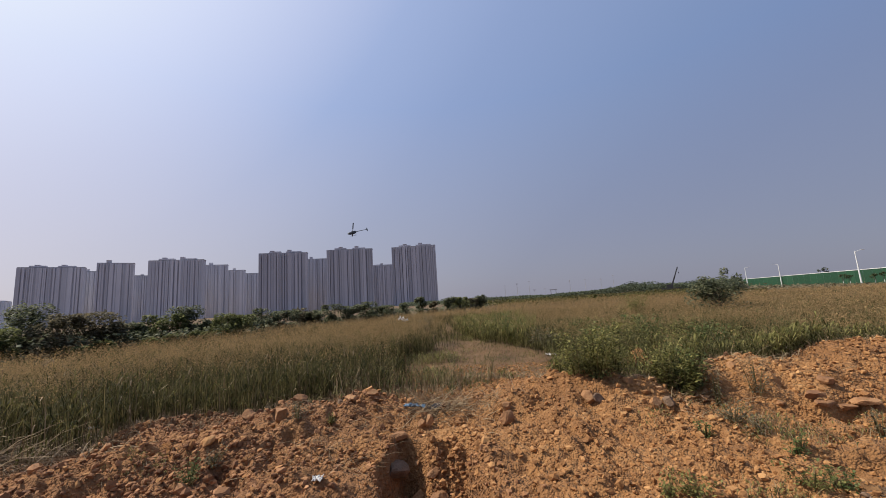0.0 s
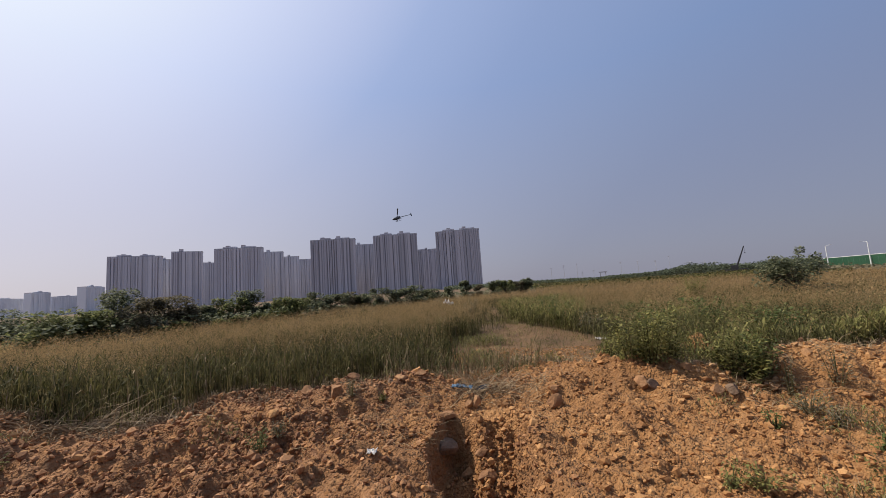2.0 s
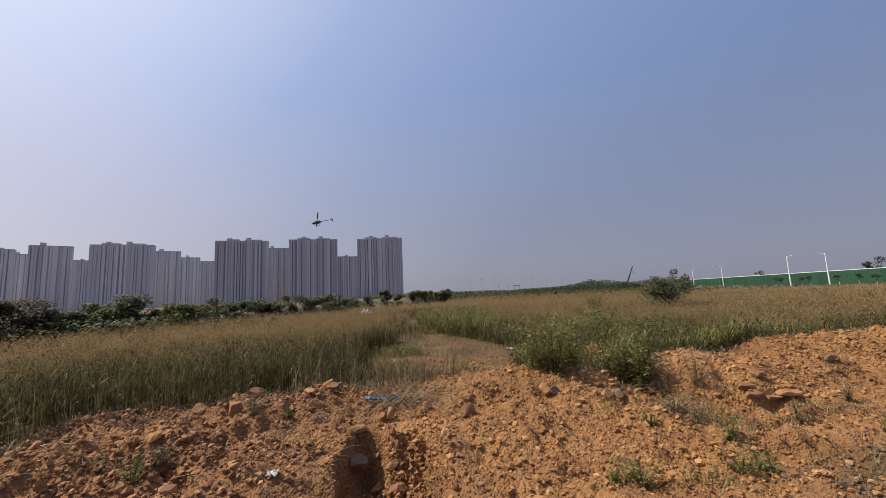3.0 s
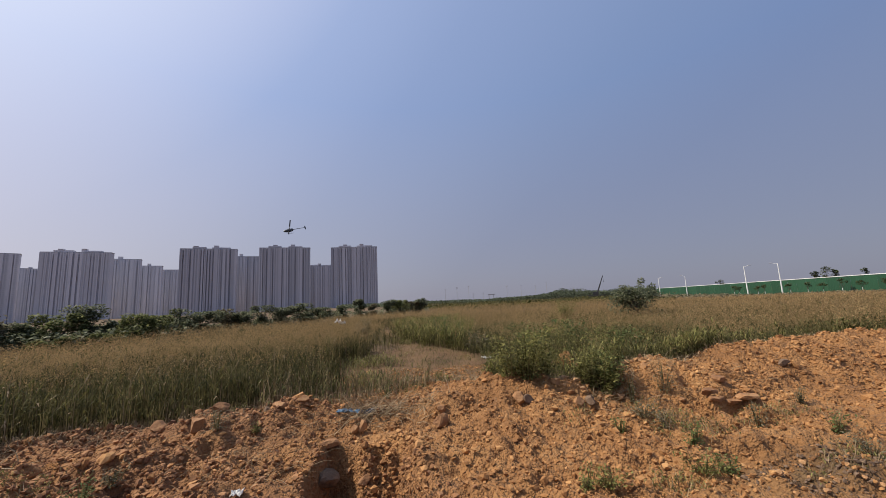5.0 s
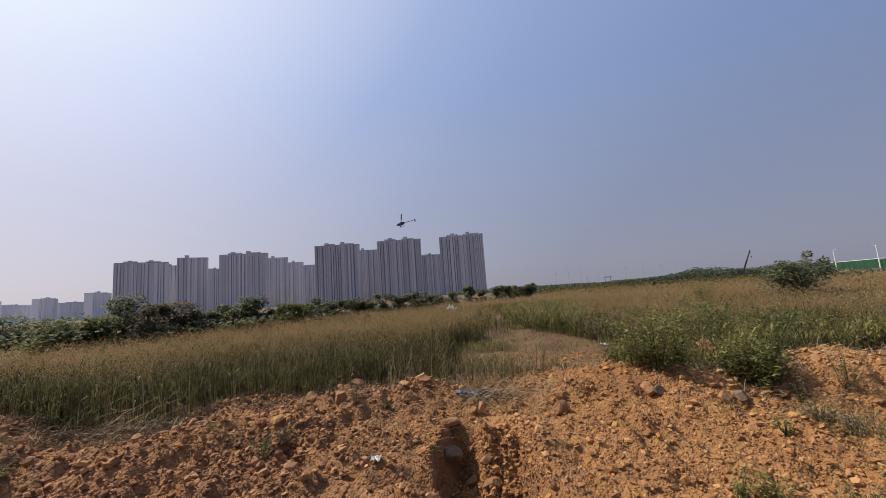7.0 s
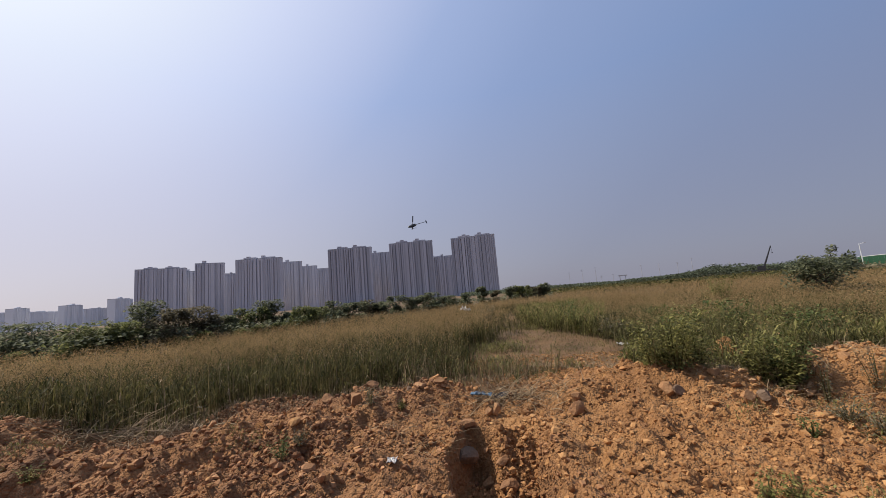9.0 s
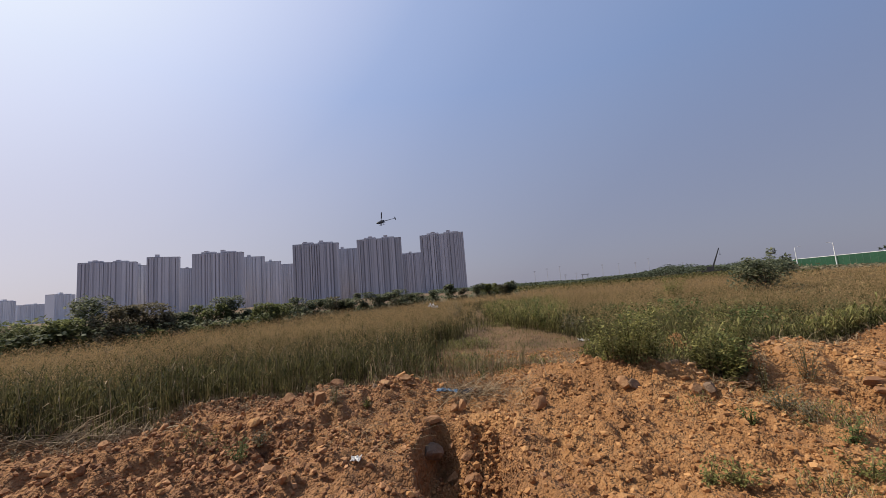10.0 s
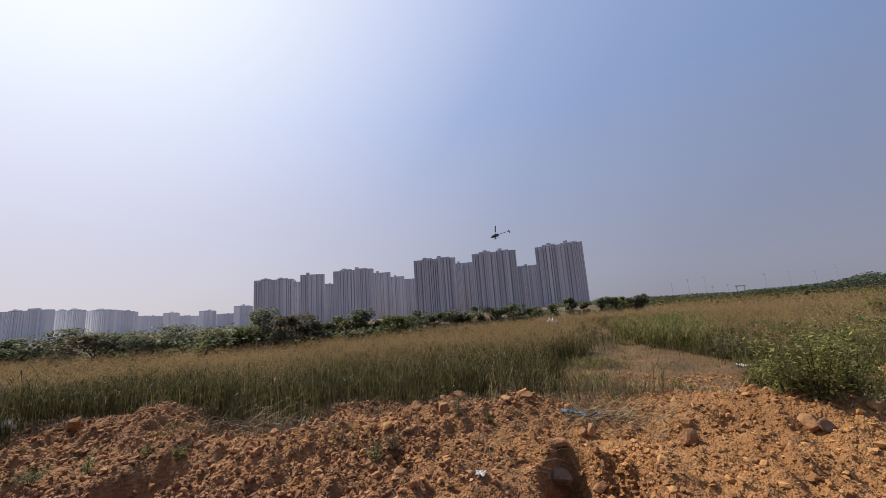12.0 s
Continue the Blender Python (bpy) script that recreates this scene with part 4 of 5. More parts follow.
boulder(18.4, -13.1, 0.16, 0.14, 0.13, M_GREYSTONE, "small grey stone on the red clay", 13)
boulder(-24.6, -14.4, 0.26, 0.16, 0.14, M_STONE, "flat stone at the foot of a green bush", 14, 15)
boulder(-26.0, -14.2, 0.20, 0.18, 0.13, M_GREYSTONE, "grey stone at the foot of a green bush", 15, 60)
boulder(-30.0, -13.7, 0.20, 0.12, 0.12, M_STONE, "flat stone at the foot of a green bush", 16, 20)
boulder(-40.2, -12.0, 0.42, 0.22, 0.12, M_STONE, "flat clay-stained slab jutting from the heap", 17, 10, 8, 0.46, flat=0.25)
boulder(-43.4, -12.4, 0.34, 0.22, 0.12, M_STONE, "flat clay-stained slab jutting from the heap", 18, -8, 4, 0.46, flat=0.25)
boulder(-41.0, -10.6, 0.28, 0.18, 0.10, M_STONE, "flat clay-stained slab jutting from the heap", 19, 5, 8, 0.46, flat=0.25)
boulder(-41.9, -12.9, 0.34, 0.2, 0.10, M_STONE, "flat clay-stained slab jutting from the heap", 42, 12, 6, 0.46, flat=0.2)
boulder(-40.4, -12.8, 0.26, 0.18, 0.09, M_STONE, "flat clay-stained slab jutting from the heap", 43, -6, 8, 0.46, flat=0.2)
boulder(-47.2, -8.6, 0.26, 0.18, 0.11, M_GREYSTONE, "dark clod on top of the orange heap", 20, 5)
boulder(68.5, -9.3, 0.24, 0.2, 0.46, M_STONE, "long tan stone leaning on the red heap", 21, 60, 48)
boulder(30.0, -13.0, 0.22, 0.2, 0.2, M_STONE, "red-brown clay block on the heap", 22, 30, 12)
boulder(26.0, -13.6, 0.30, 0.2, 0.22, M_STONE, "red-brown clay block on the heap", 23, 70, 8)
boulder(23.6, -11.8, 0.28, 0.2, 0.16, M_STONE, "orange clay block on a small mound", 24, 20, 10, 0.42)
boulder(-37.0, -13.5, 0.13, 0.1, 0.09, M_STONE, "pale stone chip on the orange clay", 25, 20)
for k, (az, el) in enumerate(((-47.5, -19.5), (-49.5, -19.2), (-51.5, -18.4), (-46, -21.0), (-53.5, -17.3), (-50.5, -17.6), (-48.6, -20.4), (-45, -19.6), (-52.6, -19.0), (-47.2, -18.2))):
    boulder(az, el, 0.07, 0.05, 0.045, M_RUBBLE, "pale pebble among dark gravel", 30 + k, 30 * k, category="pebble")


def crumpled(name, az, el, w, d, h, m, label, category, seed, lift=0.0, turn=0):
    """A crumpled sheet of film or card with folds and real thickness."""
    x, y, z = on_ground(az, el)
    bm = bmesh.new()
    bmesh.ops.create_grid(bm, x_segments=14, y_segments=10, size=0.5)
    off = Vector((seed * 3.1, seed * 1.7, 0))
    for v in bm.verts:
        p = v.co.copy()
        n1, n2 = noise.noise(p * 3.2 + off), noise.noise(p * 8 + off)
        edge = 1 + 0.35 * noise.noise(Vector((math.atan2(p.y, p.x) * 1.3, seed, 0)))
        v.co = Vector((p.x * w * edge, p.y * d * edge, h * (0.55 + 0.8 * n1 + 0.35 * n2)))
    bmesh.ops.solidify(bm, geom=list(bm.faces), thickness=0.004)
    ob = part(name, bm, m, None)
    low = min(v.co.z for v in ob.data.vertices)
    ob.matrix_world = pose(x, y, z - low * 0.6 + lift, 0, 0, turn)
    return tagged(ob, label, category)


crumpled("plastic_scrap", 21.5, -21.3, 0.10, 0.09, 0.05, M_PAPER, "crumpled white plastic scrap on the red clay", "litter", 1)
crumpled("foam_sheet", -12.3, -8.4, 0.30, 0.22, 0.05, M_PAPER, "flat white foam sheet lying on the bare track", "litter", 2)
crumpled("plastic_bag", 73.4, -8.3, 0.30, 0.25, 0.26, M_PAPER, "white plastic bag caught at the grass edge", "litter", 4)
crumpled("paper_scrap", -45.7, -10.1, 0.07, 0.10, 0.05, M_RUBBLE, "pale torn card on the orange heap", "litter", 5, turn=30)
crumpled("paper_scrap", 45.0, -10.9, 0.12, 0.08, 0.04, M_PAPER, "small white scrap at the grass edge", "litter", 6)
crumpled("paper_scrap", -26.9, -8.6, 0.07, 0.06, 0.03, M_PAPER, "small white scrap among green weeds", "litter", 7, 0.35)
crumpled("plastic_bag", 9.5, -4.0, 0.34, 0.3, 0.3, M_PAPER, "white plastic sheet snagged in the golden grass", "litter", 8, 0.62)
crumpled("plastic_bag", 8.7, -4.1, 0.26, 0.2, 0.2, M_PAPER, "white plastic sheet snagged in the golden grass", "litter", 9, 0.62)
crumpled("blue_bag", 8.0, -15.2, 0.34, 0.10, 0.06, M_BLUE, "torn faded blue plastic bag half buried in twigs", "litter", 10, 0.05, turn=-12)
# crumpled dark sheet at the dark spot beside the blue bag
crumpled("dark_sheet", 4.8, -15.2, 0.40, 0.14, 0.08, M_DARK, "dark crumpled sheet under dry twigs", "litter", 11, 0.04, turn=6)


def twigs(name, az, el, spread, n, length, thick, label, seed, flat=0.5, m=M_STRAW):
    """A loose tangle of dry stems, each a bent three-sided rod."""
    x0, y0, _ = on_ground(az, el)
    r = np.random.default_rng(seed)
    V, F, c = [], [], 0
    for _ in range(n):
        x, y = x0 + r.normal(0, spread), y0 + r.normal(0, spread * 0.5)
        a, up, ln = r.uniform(0, 2 * np.pi), r.uniform(0, 1) ** 2 * (1 - flat) * 1.4 + 0.03, length * r.uniform(0.4, 1.3)
        d = np.array([np.cos(a) * np.cos(up), np.sin(a) * np.cos(up), np.sin(up)])
        p0 = np.array([x, y, float(height(x, y)) + 0.01])
        pts = [p0, p0 + d * ln * 0.5 + (0, 0, ln * 0.08), p0 + d * ln + r.normal(0, 0.06, 3) * ln]
        s1 = np.cross(d, (0, 0, 1.0))
        s1 /= np.linalg.norm(s1) + 1e-9
        s2 = np.cross(s1, d)
        for k, p in enumerate(pts):
            w = thick * (1 - 0.35 * k)
            V += [p + s1 * w, p - s1 * w * 0.5 + s2 * w * 0.87, p - s1 * w * 0.5 - s2 * w * 0.87]
        for k in range(2):
            for j in range(3):
                q = (j + 1) % 3
                F += [(c + 3 * k + j, c + 3 * k + q, c + 3 * k + 3 + q), (c + 3 * k + j, c + 3 * k + 3 + q, c + 3 * k + 3 + j)]
        c += 9
    return tagged(new(name, mesh_np(name, V, F, [m])), label, "twigs", kind="stuff")


twigs("dry_stems", 3.5, -14.4, 0.45, 420, 0.42, 0.0042, "tangle of dry brown stems at the grass edge", 71, 0.45)
twigs("dry_stems", 17, -15.0, 0.8, 240, 0.35, 0.0025, "scattered dry stems on the red clay", 72, 0.9)
twigs("dry_stems", 21, -19.0, 0.55, 120, 0.30, 0.0025, "scattered dry stems on the red clay", 73, 0.9)
twigs("dry_stems", 54.0, -11.9, 0.4, 200, 0.6, 0.007, "pile of dry pale stalks at the grass edge", 74, 0.6)
twigs("dry_stems", 46.5, -12.9, 0.45, 70, 0.55, 0.006, "pile of dry pale stalks at the grass edge", 75, 0.85)
twigs("dry_stems", -36.3, -6.6, 0.9, 700, 0.9, 0.006, "heap of grey-brown dead brush behind the clay", 76, 0.35, M_LEAF_DRY)
twigs("dry_stems", -34.6, -15.4, 0.35, 120, 0.28, 0.003, "dry stems round a small weed on the clay", 77, 0.7)
twigs("dry_stems", -29, -12.0, 0.9, 160, 0.4, 0.003, "dry stems below the green bushes", 78, 0.7)
twigs("dry_stems", 0, -11.0, 1.2, 300, 0.30, 0.0025, "straw litter on the bare track", 79, 0.95)


def leafy_weed(x, y, w, h, n, leaf, m, label, category, seed, group=""):
    """A bushy weed: fan of stems with leaves along them."""
    z = float(height(x, y))
    t = empty("weed", x, y, z, label=label, category=category, group=group)
    r = np.random.default_rng(seed)
    stems = max(5, int(22 * w + 5))
    V, F, c, tips, mids = [], [], 0, [], []
    for _ in range(stems):
        a, out = r.uniform(0, 2 * np.pi), r.uniform(0.1, 0.5) * w
        hh = h * r.uniform(0.45, 1.2)
        p0 = np.array([np.cos(a) * out * 0.25, np.sin(a) * out * 0.25, -0.03])
        p2 = np.array([np.cos(a) * out, np.sin(a) * out, hh])
        p1 = (p0 + p2) / 2 + (0, 0, hh * 0.1)
        s = np.array([-np.sin(a), np.cos(a), 0]) * 0.005
        V += [p0 - s, p0 + s, p1 - s, p1 + s, p2]
        F += [(c, c + 1, c + 3), (c, c + 3, c + 2), (c + 2, c + 3, c + 4)]
        c += 5
        mids.append((p0, p1, p2))
    tagged(np_part("stalk_fan", mesh_np("stalk_fan", V, F, [M_STALK]), t), kind="stuff")
    k, u = r.integers(0, stems, n), r.uniform(0.03, 1.0, n)[:, None]
    P = np.array(mids)[k]
    pts = (1 - u) ** 2 * P[:, 0] + 2 * u * (1 - u) * P[:, 1] + u * u * P[:, 2] + r.normal(0, 0.045 * w + 0.01, (n, 3))
    pts[:, 2] = np.clip(pts[:, 2], 0.015, None)
    v, f = leaves(pts, leaf, seed + 1, 0.45)
    np_part("foliage", mesh_np("foliage", v, f, [m]), t)
    return t


G = "green bushes behind the clay"
BUSHES = [(-15.6, 6.22, 0.8, 0.62, 0), (-17.8, 6.2, 0.9, 0.72, 0), (-20.2, 6.66, 0.9, 0.75, 0), (-22.3, 9.8, 0.8, 0.62, 0), (-26.3, 6.4, 0.6, 0.5, 0), (-27.7, 6.4, 0.85, 0.62,
          0), (-29.0, 6.55, 0.6, 0.5, 1), (-24.2, 10.0, 0.9, 0.5, 1), (-26.5, 9.18, 0.9, 0.55, 0), (-29.6, 8.86, 0.9, 0.55, 0), (-19, 10.72, 1.2, 0.8, 1), (-22.5, 10.88, 1.3, 0.9,
          0), (-25.5, 11.28, 1.2, 0.85, 1), (-28.5, 11.0, 1.2, 0.8, 0), (-31.5, 10.68, 1.0, 0.75, 1), (-33.5, 11.42, 0.9, 0.6, 0), (-12.5, 12.04, 0.8, 0.6, 2), (-10.5, 12.48, 0.7,
          0.6, 2), (-7.5, 14.18, 1.0, 0.75, 1), (-5.5, 16.8, 1.3, 1.0, 1), (5.8, 18.32, 0.9, 0.9, 2), (-17, 13.82, 1.4, 0.7, 1), (-24, 20.52, 1.6, 1.3, 0)]
for k, (az, d, w, h, kind) in enumerate(BUSHES):
    leafy_weed(*polar(az, d), w, h, int(1200 * w * (0.6 + h)), 0.056 + 0.022 * (d > 10), (M_WEED, M_LEAF_PALE, M_LEAF_DRY)[kind],
               ("dark green leafy bush at the back of the clay heap", "lighter green tall weed among seeding grass", "brownish half-dry weed beside the track")[kind], "bush", 400 + k, G)
leafy_weed(*polar(-23.6, 14.3), 1.2, 0.85, 320, 0.20, M_LEAF_PALE, "weed with large pale green lobed leaves", "bush", 440, G)

W = "small weeds on the clay"
SPROUTS = [(35.9, -18.6, 0.30, 0.20, 1), (-29.4, -17.6, 0.22, 0.17, 1), (-35.1, -12.4, 0.45, 0.42, 2), (-34.7, -16.4, 0.35, 0.18, 2), (-27.1, -23.2, 0.42, 0.14, 0), (-38.1, -20.6, 0.42, 0.16, 0), (-40.3, -20.2, 0.3, 0.16, 1), (-44, -15.4, 0.25, 0.25, 2),
           (21.4, -12.0, 0.30, 0.26, 0), (19.6, -15.2, 0.15, 0.14, 0), (2.2, -8.9, 0.35, 0.22, 2), (-50.4, -14.8, 0.30, 0.2, 1), (-52.5, -16.4, 0.4, 0.22, 2), (67, -13.4, 0.3, 0.18, 1), (71, -13, 0.4, 0.16, 1), (59, -14.4, 0.25, 0.14, 0), (62, -13.2, 0.3, 0.14, 1),
           (-31.3, -14.0, 0.25, 0.42, 2), (2.6, -13.2, 0.25, 0.30, 1), (24, -14.0, 0.4, 0.25, 2), (33.5, -17.6, 0.3, 0.2, 2), (-37.5, -18.0, 0.3, 0.22, 1), (-24.5, -24, 0.3, 0.12, 0), (-32.5, -15.5, 0.5, 0.2, 2), (-55, -12, 0.3, 0.25, 1), (-48, -12.4, 0.3, 0.2, 2)]
for k, (az, el, w, h, kind) in enumerate(SPROUTS):
    leafy_weed(*on_ground(az, el)[:2], w, h, int(700 * w) + 40, 0.032, (M_WEED, M_LEAF_PALE, M_LEAF_DRY)[kind],
               ("small green weed sprouting from the clay", "small pale green weed sprouting from the clay", "small half-dry weed on the clay")[kind], "weed", 500 + k, W)


# ---- the far side of the field ----
FENCE_A, FENCE_B = Vector((118, 50, -1.15)), Vector((150, 206, -1.15))


def hoarding():
    run = FENCE_B - FENCE_A
    t = empty("hoarding", FENCE_A.x, FENCE_A.y, FENCE_A.z, math.degrees(math.atan2(run.y, run.x)), label="long green sheet-metal hoarding with a pale top rail", category="fence")
    n = 44
    w = run.length / n
    base = bmesh.new()
    prof = []
    for k in range(14):
        y = -0.03 if k % 2 else 0.0
        prof += [(k * w / 14 + 0.03 * (k > 0), y), ((k + 1) * w / 14 - 0.03 * (k < 13), y)]
    for (xa, ya), (xb, yb) in zip(prof, prof[1:]):
        base.faces.new([base.verts.new(c) for c in ((xa, ya, 0), (xb, yb, 0), (xb, yb, 4.6), (xa, ya, 4.6))])
    bmesh.ops.remove_doubles(base, verts=base.verts, dist=1e-4)
    bmesh.ops.solidify(base, geom=list(base.faces), thickness=0.01)
    proto = part("panel", base, M_FENCE, t)
    for k in range(n):
        ob = proto if k == 0 else new("panel", proto.data)
        ob.parent = t
        ob.location = (k * w, 0, 0)
    bm = bmesh.new()
    box(bm, (0, -0.09, 4.62), (run.length, 0.09, 4.8))
    part("top_rail", bm, M_WHITE, t, "pale top rail")
    return t


hoarding()


def street_lamp(az, d, tall, arm=1):
    x, y = polar(az, d)
    t = empty("street_lamp", x, y, float(height(x, y)), az, label="white tapered street lamp beside the green hoarding", category="street lamp", group="street lamps along the hoarding")
    bm = bmesh.new()
    rod(bm, (0, 0, 0), (0, 0, tall), 0.22, 0.12, 10)
    part("pole", bm, M_WHITE, t)
    bm = bmesh.new()
    rod(bm, (0, 0, tall - 0.2), (arm * 1.4, 0, tall + 0.25), 0.06, 0.05, 6)
    bracket = part("arm", bm, M_WHITE, t)
    bm = bmesh.new()
    box(bm, (arm * 1.4 - 0.15 if arm > 0 else arm * 2.1, -0.16, tall + 0.18), (arm * 2.1 if arm > 0 else arm * 1.4 + 0.15, 0.16, tall + 0.36), 0.04)
    part("lamp_head", bm, M_STEEL, bracket, "grey lamp head")
    return t


for az, d, arm in ((-45.45, 165, 1), (-48.5, 162, -1), (-39.4, 225, -1), (-36.4, 235, 1), (-24.0, 380, 1)):
    street_lamp(az, d, 10.0, arm)

for k, (az, d, h) in enumerate(((-44.2, 168, 3.6), (-44.7, 168, 3.2), (-46.4, 165, 3.2), (-47.0, 165, 3.6), (-49.2, 160, 3.4), (-50.6, 158, 3.5), (-51.8, 156, 3.2), (-53.2, 155, 4.2), (-54.6, 150, 3.4), (-56.2, 148, 3.6), (-58.3, 148, 3.5))):
    tree("street_tree", az, d, 2.2, h, 0.30, 350, M_LEAF, "young staked street tree with a whitewashed trunk", "tree", "young street trees", 600 + k, 0.55, 5, bark=M_WHITE)
for k, (az, d, w, h) in enumerate(((-51.5, 185, 3.0, 8.2), (-52.2, 186, 4.6, 9.4), (-52.9, 187, 3.0, 8.4), (-54.9, 182, 3.2, 8.0), (-42.9, 214, 3.4, 7.4))):
    tree("tree", az, d, w, h, 0.5, 500, M_LEAF, "dark tree showing over the green hoarding", "tree", "trees beyond the hoarding", 620 + k, 0.3, 7)


def scrub(name, label, n, az0, az1, d0, d1, top, leaf, m, seed, front=None):
    """Far low woodland as single large leaf clumps under an uneven top line. top: metres by bearing."""
    r = np.random.default_rng(seed)
    az, d = r.uniform(az0, az1, n), r.uniform(d0, d1, n)
    if front:
        d = d + front(az)
    x, y = -np.sin(np.radians(az)) * d, np.cos(np.radians(az)) * d
    roof = np.interp(az, *zip(*top)) * (0.25 + 1.4 * fbm(x * 0.07, y * 0.07, 3))
    z = height(x, y) + roof * r.random(n) ** 0.6
    v, f = leaves(np.stack([x, y, z], -1), leaf, seed + 1, 0.8)
    return tagged(new(name, mesh_np(name, v, f, [m])), label, "woodland", kind="stuff")


scrub("far_woods", "low dark wood on the horizon behind the field", 26000, -36, -9, 240, 330, [(-36, 4.6), (-30, 4.8), (-24, 5.2), (-22, 3.6), (-17, 2.4), (-9, 1.6)], 1.05, M_FARLEAF, 81)
scrub("far_woods", "low dark wood on the horizon behind the field", 15000, -12, 9, 260, 420, [(-12, 2.2), (-6, 2.6), (9, 3)], 1.2, M_FARLEAF, 83)
scrub("green_scrub", "green scrub between golden grass and the horizon", 14000, -38, 2, 70, 150, [(-38, 1.3), (-30, 1.3), (-18, 1.1), (2, 1.2)], 0.42, M_GREEN, 85)
scrub("green_scrub", "low brownish scrub before the green hoarding", 9000, -66, -36, 95, 140, [(-66, 0.7), (-47, 0.75), (-43, 1.5), (-36, 2.3)], 0.45, M_LEAF_DRY, 87)
scrub("belt_undergrowth", "tangled green undergrowth below the tree belt", 18000, -4, 83, 0.2, 7, [(-4, 1.5), (20, 1.4), (40, 1.3), (60, 1.6), (83, 1.7)], 0.17, M_BELT, 89, belt_front)


def utility_pole(az, d, tall, arms):
    x, y = polar(az, d)
    t = empty("utility_pole", x, y, 0, az, label="thin grey power pole on the horizon", category="utility pole", group="power poles on the horizon")
    bm = bmesh.new()
    rod(bm, (0, 0, 0), (0, 0, tall), 0.30, 0.18, 7)
    mast = part("pole", bm, M_STEEL, t)
    for k in range(arms):
        bm = bmesh.new()
        box(bm, (-1.6, -0.12, tall - 0.8 - 1.5 * k), (1.6, 0.12, tall - 0.55 - 1.5 * k))
        part("crossarm", bm, M_STEEL, mast)
    return t


for k, (az, d, tall) in enumerate(((-6.6, 520, 19), (-8.4, 540, 22), (-10.2, 560, 24), (-10.9, 560, 12), (-12.4, 580, 13), (-16.0, 600, 23), (-18.1, 600, 22), (-20.2, 620, 22), (-21.8, 620, 26), (-25.6, 600, 15), (-26.6, 640, 14))):
    utility_pole(az, d, tall, 1 + k % 2)


def gantry(az, d):
    x, y = polar(az, d)
    t = empty("gantry", x, y, 0, az, label="small steel portal gantry on the horizon", category="gantry")
    for name, lo, hi in (("upright", (-3.4, -0.4, 0), (-2.6, 0.4, 7.6)), ("upright", (2.6, -0.4, 0), (3.4, 0.4, 7.6)), ("beam", (-4.4, -0.5, 7.6), (4.4, 0.5, 8.8))):
        bm = bmesh.new()
        box(bm, lo, hi)
        part(name, bm, M_STEEL, t)


gantry(-13.6, 480)


def mobile_crane(az, d):
    """A truck crane, mostly behind the scrub, its boom raised."""
    x, y = polar(az, d)
    t = empty("mobile_crane", x, y, 0, az, label="mobile crane with a raised dark boom beyond the scrub", category="crane")
    bm = bmesh.new()
    box(bm, (-5, -1.2, 0.6), (4, 1.2, 1.5), 0.1)
    part("chassis", bm, M_DARK, t)
    bm = bmesh.new()
    box(bm, (-2.4, -1.1, 1.5), (0.6, 1.1, 3.2), 0.15)
    part("cab", bm, M_DARK, t)
    for k in range(4):
        bm = bmesh.new()
        rod(bm, (-4.2 + 2.4 * k, -1.25, 0.55), (-4.2 + 2.4 * k, 1.25, 0.55), 0.55, 0.55, 14)
        part("wheel", bm, M_DARK, t)
    bm = bmesh.new()
    rod(bm, (0, 0, 2.6), (1.9, 0, 7.5), 0.38, 0.32, 6)
    rod(bm, (1.9, 0, 7.5), (3.6, 0, 12.0), 0.28, 0.22, 6)
    boom = part("boom", bm, M_DARK, t)
    bm = bmesh.new()
    rod(bm, (3.6, 0, 12.0), (3.7, 0, 9.0), 0.04, 0.04, 5)
    box(bm, (3.5, -0.15, 8.6), (3.9, 0.15, 9.1))
    part("hook", bm, M_DARK, boom)


mobile_crane(-28.7, 225)


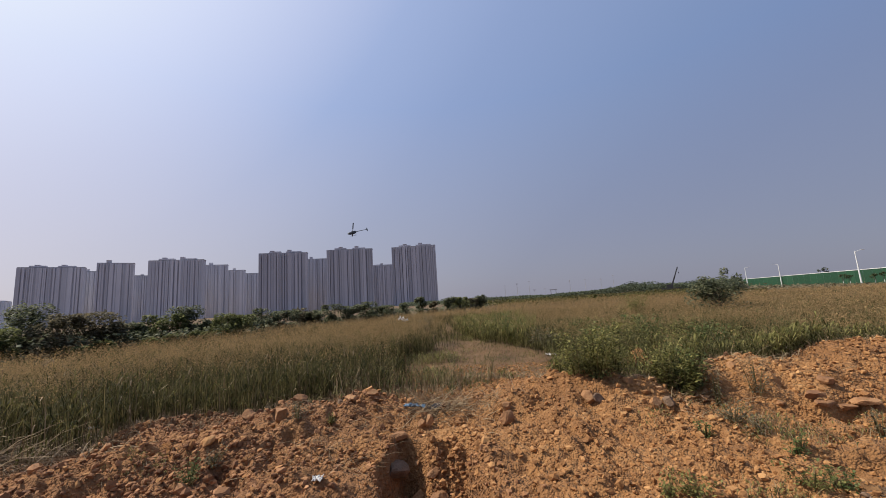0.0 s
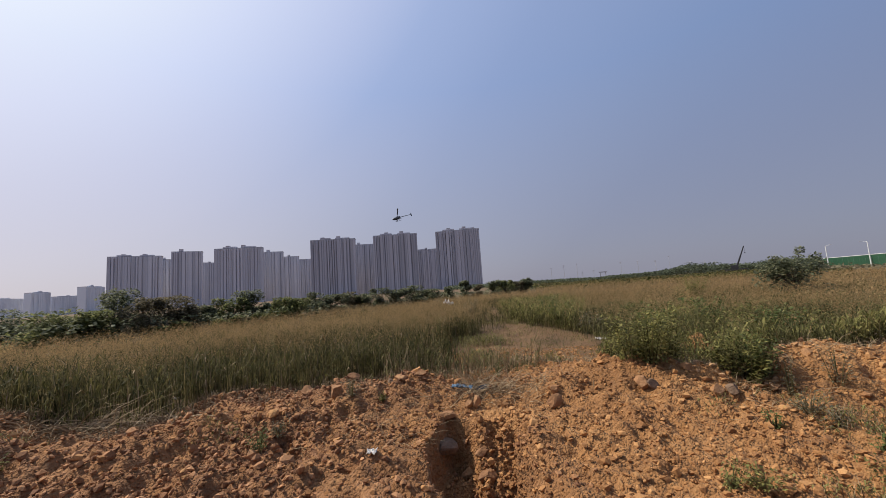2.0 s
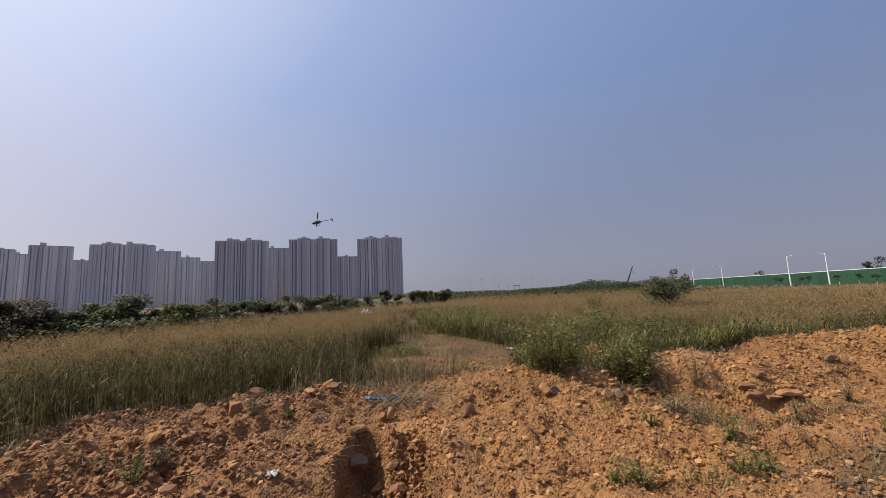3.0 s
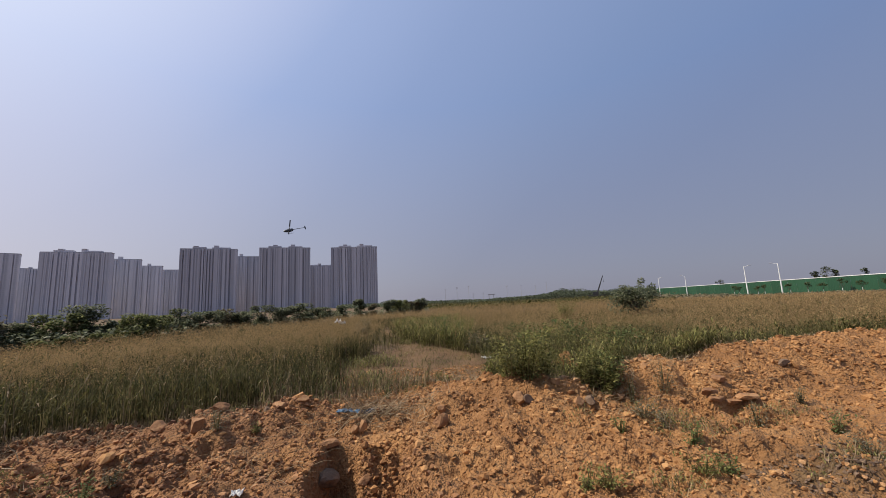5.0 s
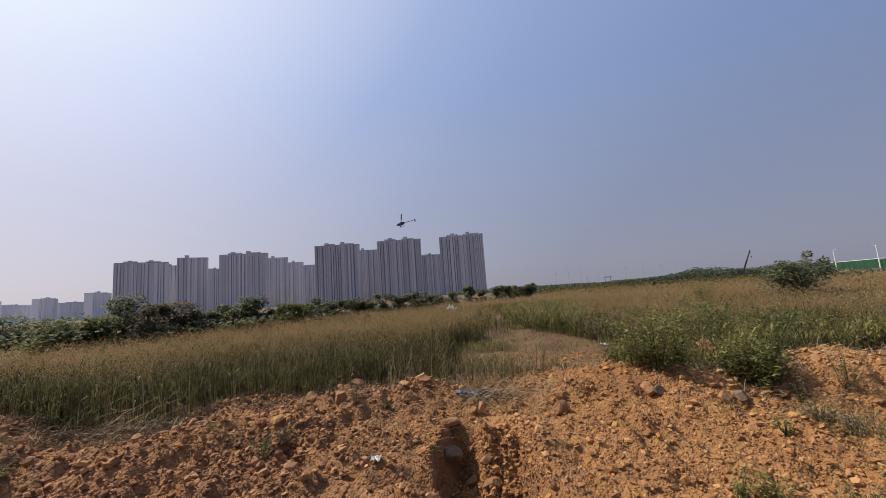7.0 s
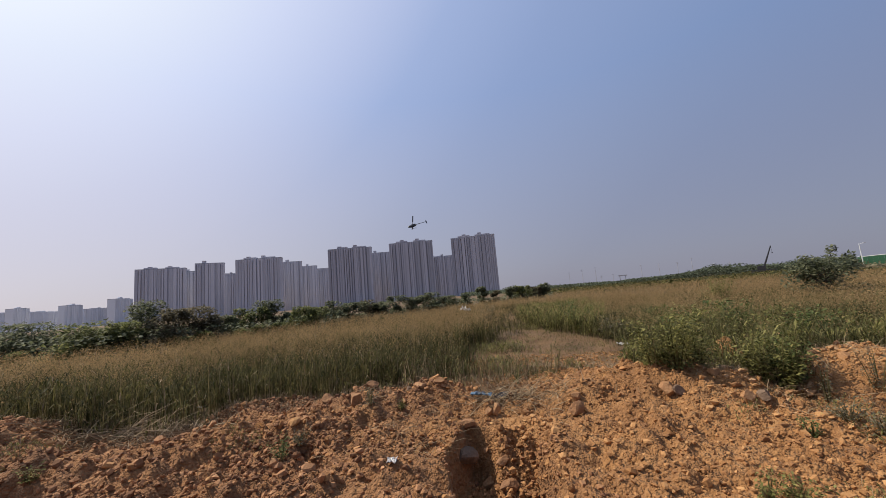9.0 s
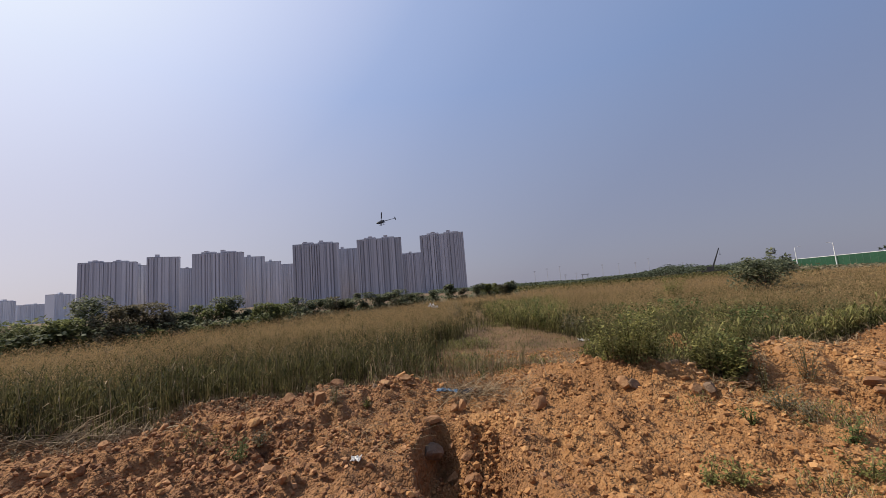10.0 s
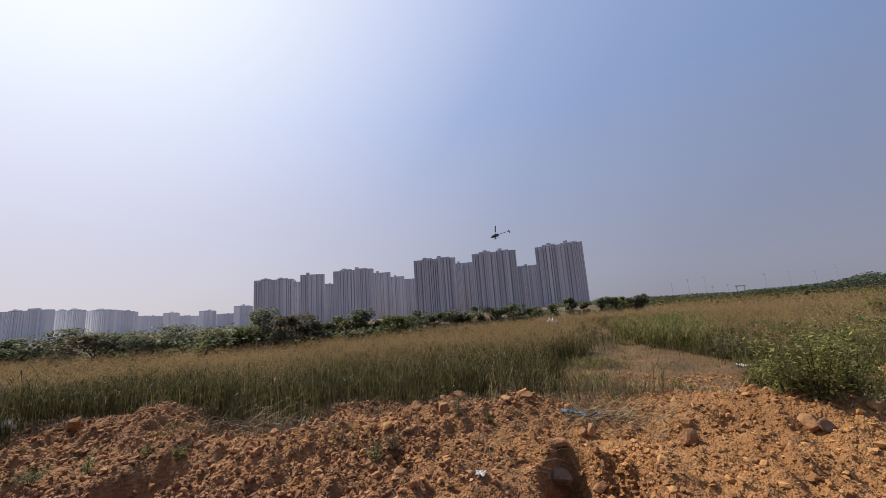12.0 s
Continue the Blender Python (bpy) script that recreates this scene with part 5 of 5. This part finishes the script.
def model_helicopter(az, el, d, turn, bank):
    """A radio-controlled helicopter in the air, rotors at rest."""
    x, y = polar(az, d)
    z = 1.65 + d * math.tan(radians(el))
    t = new("model_helicopter")
    t.matrix_world = pose(x, y, z, bank, 12, turn)
    tagged(t, "dark radio-controlled model helicopter hovering over the field", "model helicopter")
    bm = bmesh.new()
    bmesh.ops.create_uvsphere(bm, u_segments=16, v_segments=10, radius=1, matrix=Matrix.Translation((0.16, 0, -0.05)) @ Matrix.Diagonal((0.30, 0.075, 0.11, 1)))
    part("canopy", bm, M_DARK, t, smooth=True)
    bm = bmesh.new()
    box(bm, (-0.14, -0.04, -0.10), (0.18, 0.04, 0.08), 0.01)
    part("frame", bm, M_DARK, t)
    bm = bmesh.new()
    rod(bm, (-0.10, 0, 0.0), (-0.92, 0, 0.03), 0.022, 0.016, 8)
    tail = part("tail_boom", bm, M_DARK, t)
    bm = bmesh.new()
    box(bm, (-0.98, -0.004, -0.10), (-0.90, 0.004, 0.10), 0.002)
    part("tail_fin", bm, M_DARK, tail)
    bm = bmesh.new()
    box(bm, (-0.955, -0.03, -0.13), (-0.925, -0.02, 0.19), 0.002)
    part("tail_rotor", bm, M_DARK, tail)
    bm = bmesh.new()
    rod(bm, (0.02, 0, 0.06), (0.02, 0, 0.22), 0.012, 0.012, 8)
    rod(bm, (0.02, -0.09, 0.20), (0.02, 0.09, 0.20), 0.018, 0.018, 8)
    rotor = part("rotor_head", bm, M_STEEL, t)
    for sgn in (1, -1):
        bm = bmesh.new()
        box(bm, (-0.02, 0.09, 0.196), (0.055, 0.80, 0.206), 0.003)
        b = part("rotor_blade", bm, M_DARK, rotor)
        b.rotation_euler = (0, 0, 0 if sgn > 0 else math.pi)
        b.location = (0, 0, 0) if sgn > 0 else (0.04, 0, 0)
        bm = bmesh.new()
        rod(bm, (-0.15, sgn * 0.12, -0.20), (0.28, sgn * 0.12, -0.20), 0.009, 0.009, 6)
        rod(bm, (-0.05, sgn * 0.03, -0.08), (-0.05, sgn * 0.12, -0.20), 0.008, 0.008, 6)
        rod(bm, (0.16, sgn * 0.03, -0.08), (0.16, sgn * 0.12, -0.20), 0.008, 0.008, 6)
        part("skid", bm, M_DARK, t)


model_helicopter(16.0, 11.3, 26, 205, 25)
